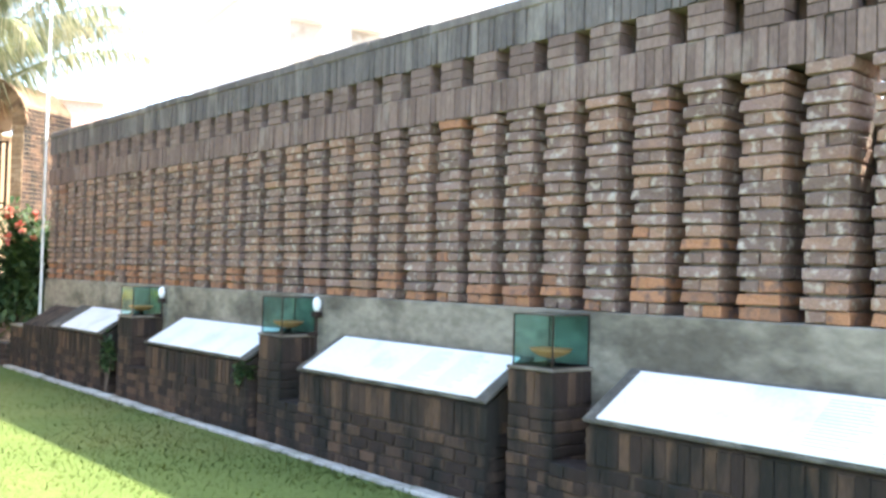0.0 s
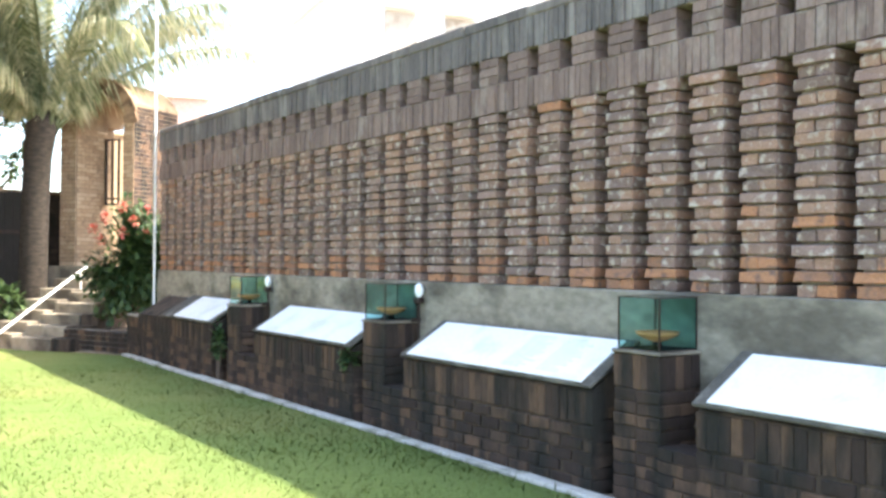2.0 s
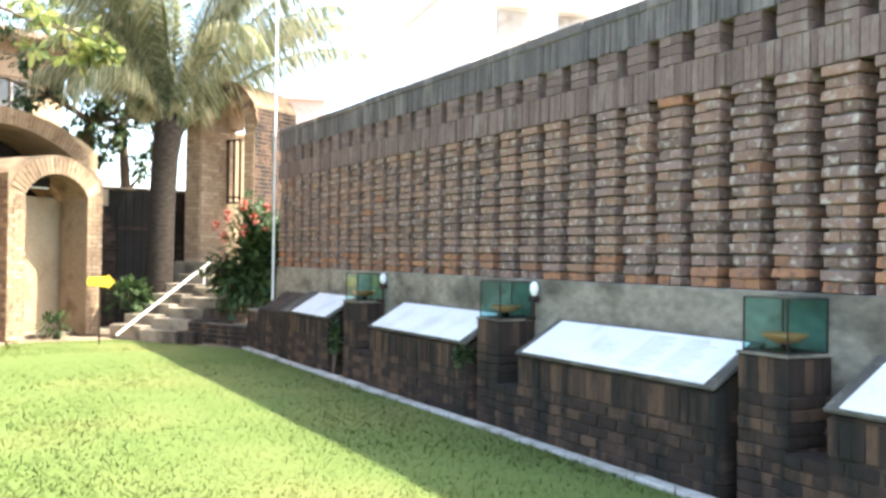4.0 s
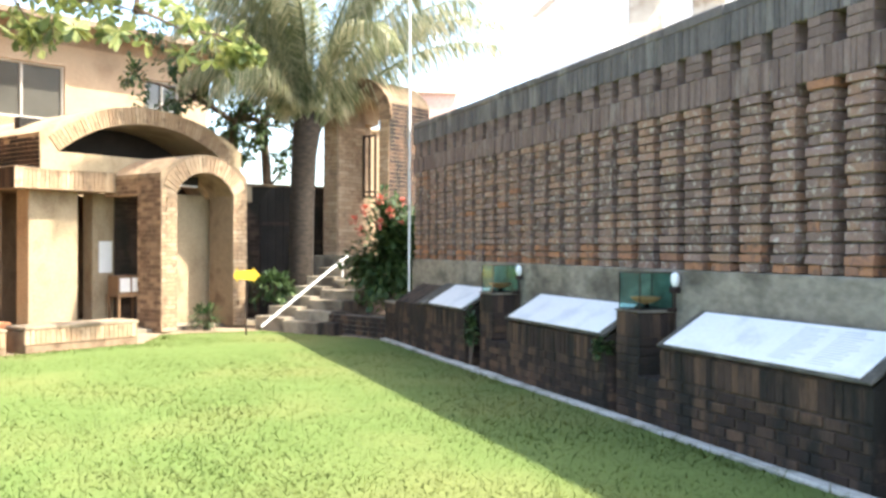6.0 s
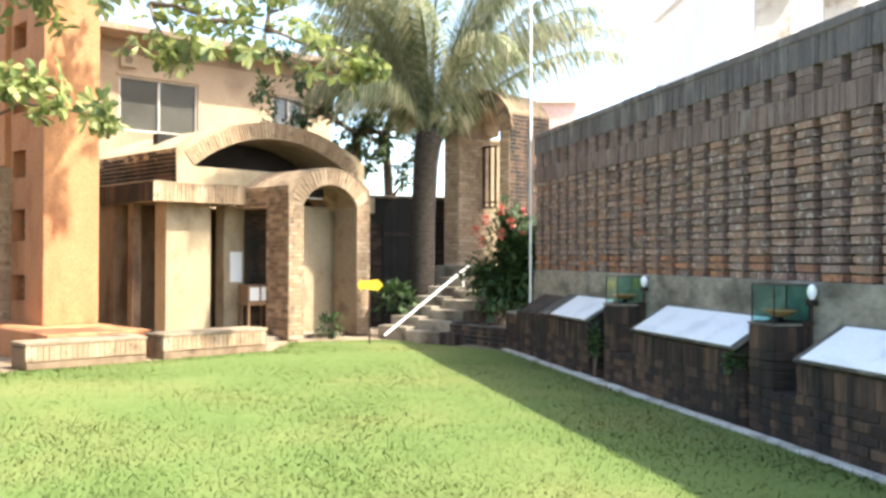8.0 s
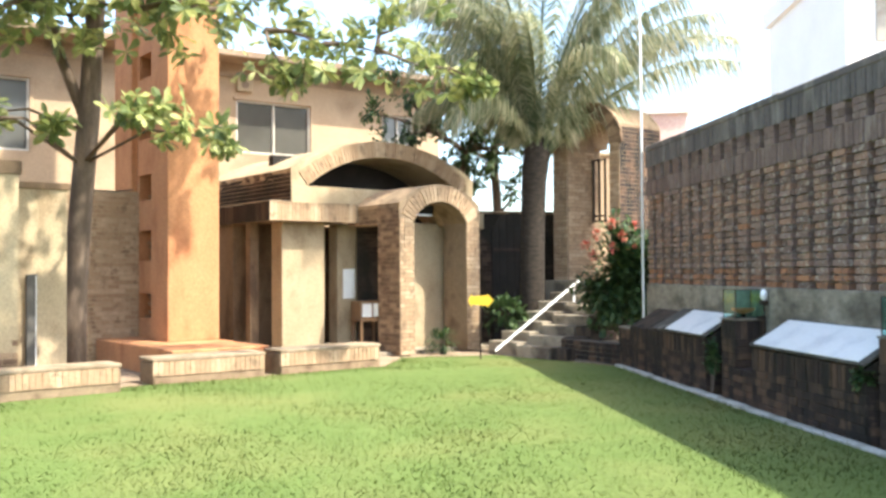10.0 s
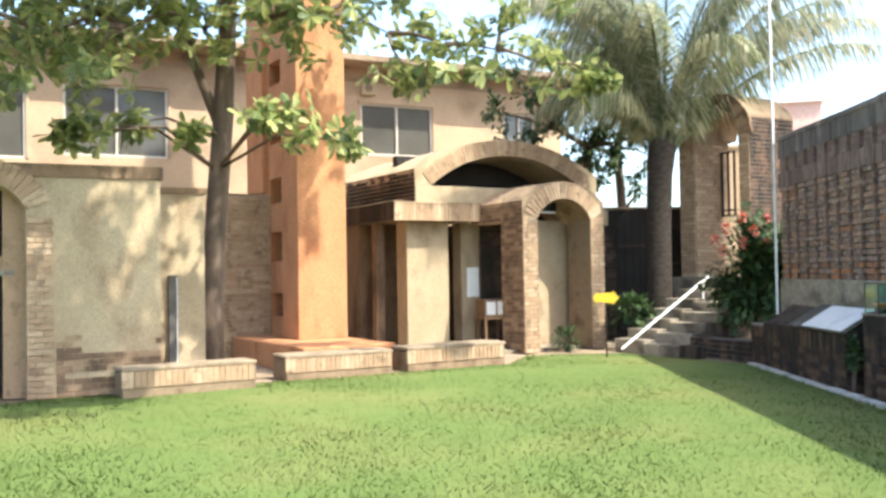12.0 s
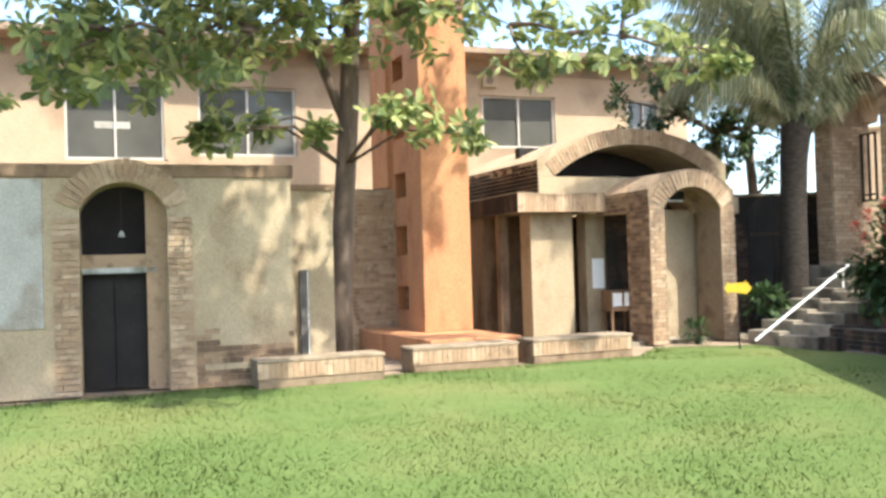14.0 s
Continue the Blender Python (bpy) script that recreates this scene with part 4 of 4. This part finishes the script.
def almond_tree():
    r = random.Random(11)
    t = empty("almond_tree", pose(0, 0, 0), "leaning broad-leaved almond tree beside the terracotta tower", "tree")
    base = Vector((-16.4, -5.95, 0))
    pts = [base + Vector((0, 0, -0.1)), base + Vector((0.0, 0.05, 1.2)), base + Vector((0.02, 0.14, 2.6)), base + Vector((0.05, 0.28, 4.2)), base + Vector((0.1, 0.4, 6.0)), base + Vector((0.1, 0.5, 8.0))]
    part("trunk", tube(pts, [0.24, 0.19, 0.175, 0.165, 0.14, 0.08], 14), M_bark, t, smooth=True)
    part("limb", tube([base + Vector((0.07, 0.25, 4.0)), base + Vector((0.1, -0.2, 5.2)), base + Vector((0.1, -0.55, 6.6))], [0.09, 0.08, 0.05], 8), M_bark, t, smooth=True)
    clumps = [(-12.4, -8.8, 4.8, 1.3), (-12.4, -7.8, 4.8, 1.3), (-12.9, -7.0, 4.75, 1.0), (-14.1, -6.4, 5.1, 1.0), (-15.2, -6.0, 5.6, 0.9), (-14.4, -7.9, 5.7, 1.4), (-11.8, -8.0, 4.4, 0.7),
              (-15.5, -4.7, 5.6, 0.8), (-15.1, -3.9, 5.5, 0.8), (-15.8, -2.9, 5.4, 0.8), (-15.4, -2.0, 5.1, 0.75), (-15.4, -1.2, 5.0, 0.65), (-15.9, -0.5, 4.9, 0.55)]
    # Unseen clumps above the view, added to shade the doorway wall.
    clumps += [(-11.9, -3.7, 6.6, 1.1), (-11.4, -4.7, 6.6, 1.2), (-10.9, -5.6, 6.6, 1.2), (-10.4, -6.6, 6.6, 1.2), (-9.9, -7.5, 6.6, 1.2), (-9.4, -8.5, 6.6, 1.3), (-12.6, -5.2, 7.3, 1.0), (-11.6, -6.5, 7.4, 1.2), (-10.8, -8.2, 7.3, 1.1)]
    # The last three are unseen too, added to shade tower and bench.
    clumps += [(-16.0, -3.3, 5.95, 0.75), (-15.9, 0.1, 4.7, 0.4), (-15.8, -0.8, 5.5, 0.8), (-14.9, -5.4, 7.0, 2.2), (-14.8, -7.8, 6.9, 2.4), (-15.6, -2.6, 8.4, 1.4), (-16.8, -2.8, 7.5, 1.15), (-10.6, -3.4, 6.7, 1.1)]
    small = [(-14.6, -4.0, 3.75, 0.38), (-14.4, -4.6, 3.85, 0.3), (-14.7, -3.45, 3.55, 0.22), (-15.5, -2.5, 4.6, 0.3), (-15.8, 0.5, 4.6, 0.15), (-15.1, -5.9, 3.85, 0.2), (-14.8, -6.6, 3.9, 0.2), (-13.7, -6.8, 3.7, 0.35), (-13.6, -7.1, 3.6, 0.2), (-13.1, -6.6, 4.4, 0.4)]
    crown = Soup()
    nodes = [base + Vector((0.05, 0.4 * zz / 8, zz)) for zz in (3.35, 3.9, 4.5, 5.2, 6.0, 6.8, 7.6)]
    todo = sorted(clumps + small, key=lambda q: (Vector(q[:3]) - base - Vector((0, 0, 5))).length)
    for i, (x, y, z, rad) in enumerate(todo):
        c = Vector((x, y, z))
        start = min(nodes, key=lambda q: (q - c).length + max(0, q.z - c.z) * 1.5)
        midp = start.lerp(c, 0.5) + Vector((r.uniform(-0.2, 0.2), r.uniform(-0.2, 0.2), 0.12 * (c - start).length))
        big = rad > 0.5
        part("limb", tube([start, midp, c], [0.05 if big else 0.03, 0.035 if big else 0.022, 0.01], 7), M_bark, t, smooth=True)
        nodes += [midp, c] if big else []
        n = int((27 if z < 6 else 70) * rad ** 1.7) if big else 11
        for j in range(max(5, n)):
            q = c + rand_dir(r) * rad * r.random() ** 0.5 * Vector((1, 1, 0.75)).length / 1.6
            axis = (Vector((0, 0, 0.8)) + rand_dir(r) * 0.9).normalized()
            sx = axis.orthogonal().normalized()
            sy = axis.cross(sx)
            m = r.randint(6, 9)
            for a in range(m):
                th = a * math.tau / m + r.uniform(-0.3, 0.3)
                d = sx * math.cos(th) + sy * math.sin(th) + axis * r.uniform(-0.35, 0.35) + Vector((0, 0, -0.15))
                leaf(crown, q, d, axis, r.uniform(0.17, 0.31), r.uniform(0.042, 0.066))
    crown.make("crown", M_leaf, t, "large glossy leaves in whorls", kind="")


def palm():
    r = random.Random(4)
    t = empty("coconut_palm", pose(-21.1, 2.35, 0), "coconut palm with long drooping fronds behind the stair", "tree")
    part("trunk", tube([(0, 0, -0.1), (0.03, 0, 1), (0.03, 0.02, 2.5), (0.05, 0.06, 3.6), (0.08, 0.12, 4.2), (0.1, 0.16, 4.75)], [0.33, 0.27, 0.26, 0.27, 0.30, 0.15], 14), M_palm_bark, t, smooth=True)
    head = Vector((0.1, 0.16, 4.2))
    # azimuth and rise in degrees, length, droop
    plan = [(-90, 80, 4.6, 0.11), (-70, 75, 4.4, 0.14), (-58, 82, 4.8, 0.10), (-110, 62, 3.2, 0.20), (-120, 74, 4.2, 0.13), (-72, 66, 3.6, 0.18),
            (70, 72, 4.8, 0.07), (60, 67, 4.4, 0.09), (84, 63, 5.0, 0.11), (98, 62, 5.2, 0.11), (40, 78, 4.6, 0.10), (75, 80, 5.0, 0.06), (92, 53, 5.4, 0.11), (80, 49, 4.7, 0.10)]
    plan += [(-75, 78, 4.6, 0.24), (-50, 80, 4.9, 0.26), (-20, 80, 4.4, 0.27), (25, 76, 3.9, 0.29), (-110, 80, 5.0, 0.22), (-60, 60, 3.0, 0.30), (-130, 66, 3.6, 0.26)]
    for i in range(6):
        plan.append((i * 137.5 + r.uniform(-12, 12), (84, 76, 72, 80)[i % 4] + r.uniform(-4, 4), r.uniform(4.4, 5.3), r.uniform(0.08, 0.15)))
    for i, (deg, rise, ln, bend) in enumerate(plan):
        az, el = radians(deg), radians(rise)
        pts, p, d = [], head + Vector((math.cos(az) * 0.14, math.sin(az) * 0.14, r.uniform(-0.25, 0.3))), Vector((math.cos(az) * math.cos(el), math.sin(az) * math.cos(el), math.sin(el)))
        for s_ in range(19):
            pts.append(p.copy())
            p = p + d * ln / 18
            if d.z > -0.95:
                d = (d + Vector((math.cos(az) * 0.02, math.sin(az) * 0.02, -bend * (0.15 + 0.85 * s_ / 18)))).normalized()
        fr = part("frond", tube(pts, [0.045 * (1 - k / 20) + 0.006 for k in range(19)], 6), M_frond, t, smooth=True)
        lf = Soup()
        side = Vector((math.sin(az), -math.cos(az), 0))
        for k in range(2, 18):
            tang = (pts[k + 1] - pts[k - 1]).normalized()
            for h in range(9):
                q = pts[k].lerp(pts[k + 1], h / 9)
                for sg_ in (-1, 1):
                    l2 = (1.1 if 4 < k < 14 else 0.75) * r.uniform(0.75, 1.1)
                    d1 = (side * sg_ * 0.65 + tang * 0.7 + Vector((0, 0, -0.2 + r.uniform(-0.2, 0.2)))).normalized()
                    a = q + d1 * l2 * 0.35
                    b = a + (d1 * 0.5 + Vector((0, 0, -0.9 + r.uniform(-0.3, 0.2)))).normalized() * l2 * 0.65
                    w = tang * 0.015
                    kk = len(lf.v)
                    lf.v += [tuple(q - w * 0.6), tuple(q + w * 0.6), tuple(a + w), tuple(a - w), tuple(b)]
                    lf.f += [(kk, kk + 1, kk + 2, kk + 3), (kk + 3, kk + 2, kk + 4)]
        lf.make("frond_blade", M_frond, fr, kind="stuff")


def open_tree(label, foot, forks, lumps, seed):
    """A thin forked tree: a trunk, limbs to each lump, and loose leaves with gaps between the lumps."""
    r = random.Random(seed)
    t = empty("background_tree", pose(*foot), label, "tree")
    top = Vector(forks[-1])
    part("trunk", tube([(0, 0, -0.1)] + [tuple(f) for f in forks], [0.14 - 0.02 * k for k in range(len(forks) + 1)], 9), M_bark, t, smooth=True)
    crown = Soup()
    for x, y, z, rad in lumps:
        c = Vector((x, y, z))
        start = Vector(min(forks, key=lambda f: (Vector(f) - c).length))
        mid = start.lerp(c, 0.5) + Vector((r.uniform(-0.15, 0.15), r.uniform(-0.15, 0.15), 0.1))
        part("limb", tube([start, mid, c], [0.05, 0.03, 0.01], 6), M_bark, t, smooth=True)
        for tw in range(int(22 * rad / 0.5)):
            e = c + rand_dir(r) * rad * r.uniform(0.3, 1.15)
            axis = (e - c).normalized()
            for k in range(r.randint(5, 11)):
                q = c.lerp(e, r.uniform(0.35, 1.05)) + rand_dir(r) * 0.08
                leaf(crown, q, axis + rand_dir(r) * 0.9 + Vector((0, 0, -0.35)), Vector((0, 0, 1)), r.uniform(0.12, 0.22), r.uniform(0.03, 0.05))
    crown.make("crown", M_leaf_dark, t, kind="")


def bushy(name, label, cat, centre, rad, n, mat, ln, wd, seed, trunk=None, flat=1.0):
    r = random.Random(seed)
    t = empty(name, pose(*centre), label, cat)
    s = Soup()
    lumps = [rand_dir(r) * r.uniform(0.2, 0.75) for i in range(14)]
    for i in range(n):
        o = r.choice(lumps) + rand_dir(r) * r.uniform(0.05, 0.42)
        p = Vector((o.x * rad[0], o.y * rad[1], o.z * rad[2]))
        d = (o.normalized() + rand_dir(r) * 0.9 + Vector((0, 0, -0.1)))
        leaf(s, p, d, Vector((0, 0, 1)), ln * r.uniform(0.7, 1.2), wd * r.uniform(0.7, 1.2))
    s.make("foliage", mat, t, kind="")
    if trunk:
        part("trunk", tube([Vector(trunk), Vector(trunk) * 0.6, (0, 0, -rad[2] * 0.7)], [0.16, 0.13, 0.09], 9), M_bark, t, smooth=True)
    for k in range(6):
        o = r.choice(lumps)
        b = Vector((0, 0, -rad[2] * 0.75)) if trunk else Vector((0, 0, -rad[2]))
        e = Vector((o.x * rad[0], o.y * rad[1], o.z * rad[2]))
        part("stem", tube([b + Vector((r.uniform(-0.1, 0.1) * rad[0], r.uniform(-0.1, 0.1) * rad[1], 0)), b.lerp(e, 0.5) + Vector((0, 0, 0.1 * rad[2])), e], [0.03 * rad[2] + 0.006, 0.02 * rad[2] + 0.004, 0.006], 6), M_bark, t)
    return t


almond_tree()
palm()
hib = bushy("flowering_shrub", "dark green shrub with red flower heads by the stair", "shrub", (-18.25, 3.55, 1.55), (0.75, 1.05, 1.1), 3600, M_leaf_dark, 0.18, 0.042, 21)
bushy("wall_shrub", "dense dark green shrub against the end of the brick wall", "shrub", (-17.75, 3.75, 1.35), (0.4, 0.42, 1.15), 1800, M_leaf_dark, 0.17, 0.04, 27)
r = random.Random(8)
for (x, y, z) in ((0.35, -0.65, 0.75), (0.3, -0.35, 0.95), (0.45, -0.2, 0.7), (0.4, -0.75, 0.35), (0.5, 0.0, 0.45), (0.3, 0.1, 0.9), (0.5, -0.4, 0.5), (0.45, 0.6, 0.05), (0.3, -0.85, 0.55)):
    s = Soup()
    for k in range(26):
        d = rand_dir(r) + Vector((0, 0, 0.4))
        leaf(s, Vector((x, y, z)) + d * 0.03, d, Vector((0, 0, 1)), r.uniform(0.06, 0.11), 0.03)
    s.make("flower_head", M_flower, hib, "red flower head", kind="")
open_tree("thin dark-leaved tree behind the shrine roof", (-23.2, 0.9, 0), [(0.0, 0.02, 2.6), (0.05, 0.1, 3.6), (0.0, 0.35, 4.5), (0, -0.5, 5.0)],
          [(0, -1.5, 4.6, 0.5), (0.2, -0.9, 4.9, 0.55), (0, -0.3, 5.3, 0.6), (0.1, 0.5, 5.0, 0.55), (0, 1.0, 5.6, 0.6), (-0.3, 0.1, 6.1, 0.6), (0.2, -1.0, 5.8, 0.6), (0, 0.9, 4.5, 0.4), (-0.2, -1.9, 5.4, 0.45), (0.1, 0.3, 4.4, 0.35), (0, -0.4, 6.8, 0.6), (0, 0.8, 6.7, 0.6), (0.1, -1.5, 6.5, 0.5), (0, 1.4, 4.9, 0.5), (0.1, 1.7, 5.5, 0.55), (0, 0.9, 4.2, 0.35), (0.2, 1.9, 4.6, 0.4), (0, 0.1, 4.1, 0.3)], 31)
open_tree("dark-leaved tree behind the palm", (-24.2, 2.15, 0), [(0, 0, 3.0), (0.0, -0.1, 4.6), (0.0, 0.15, 5.6)],
          [(0, -0.8, 4.7, 0.6), (0, -0.3, 5.4, 0.65), (0, 0.3, 5.0, 0.55), (0, 0.4, 6.0, 0.6), (0, -0.6, 6.3, 0.6), (0, 0.1, 6.9, 0.6), (0, -1.2, 5.6, 0.5), (0, 0.35, 3.7, 0.4), (0, -0.5, 3.9, 0.42), (0.1, 0.8, 4.3, 0.4), (0.1, -0.9, 4.2, 0.35)], 33)
bushy("stair_side_plant", "low leafy plant on the stepped stair side wall", "plant", (-20.45, 1.62, 0.8), (0.4, 0.55, 0.3), 380, M_leaf_dark, 0.22, 0.032, 41)
bushy("porch_plant", "small spiky plant at the porch opening", "plant", tuple(F @ Vector((1.0, -0.05, 0.2))), (0.22, 0.22, 0.28), 120, M_leaf_dark, 0.22, 0.025, 42)
bushy("ivy_tuft", "green ivy tuft at a table end beside the pillar", "plant", (-9.62, 3.12, 0.62), (0.13, 0.1, 0.2), 260, M_leaf_dark, 0.07, 0.025, 43)
bushy("ivy_tuft", "thin ivy trailing beside the far pillar", "plant", (-13.2, 3.12, 0.45), (0.12, 0.1, 0.42), 240, M_leaf_dark, 0.07, 0.025, 44)

# ---- single bricks of the nearest wall fins ----
B_ST = [brick_mesh("stretcher", 0.278, 0.3, 0.070, M_brick_piece, 0.006) for i in range(4)]
B_HD = [brick_mesh("header", 0.132, 0.3, 0.070, M_brick_piece, 0.005) for i in range(4)]
R_ST = [brick_mesh("stretcher", 0.278, 0.3, 0.070, M_orange_piece, 0.006) for i in range(3)]
R_HD = [brick_mesh("header", 0.132, 0.3, 0.070, M_orange_piece, 0.005) for i in range(3)]
for x in NEAR_FINS:
    for c in range(18):
        z = LEDGE + c * COURSE + 0.005
        j = random.uniform(-0.008, 0.008)
        if c % 2:
            brick_at(random.choice(R_ST if fresh(c) else B_ST), wall, x + FIN_W / 2 + j, 3.59 + random.uniform(-0.007, 0.007), z, random.uniform(-1.2, 1.2))
        else:
            for a in (0.25, 0.75):
                brick_at(random.choice(R_HD if fresh(c) else B_HD), wall, x + a * FIN_W + j, 3.602 + random.uniform(-0.007, 0.007), z, random.uniform(-1.5, 1.5))
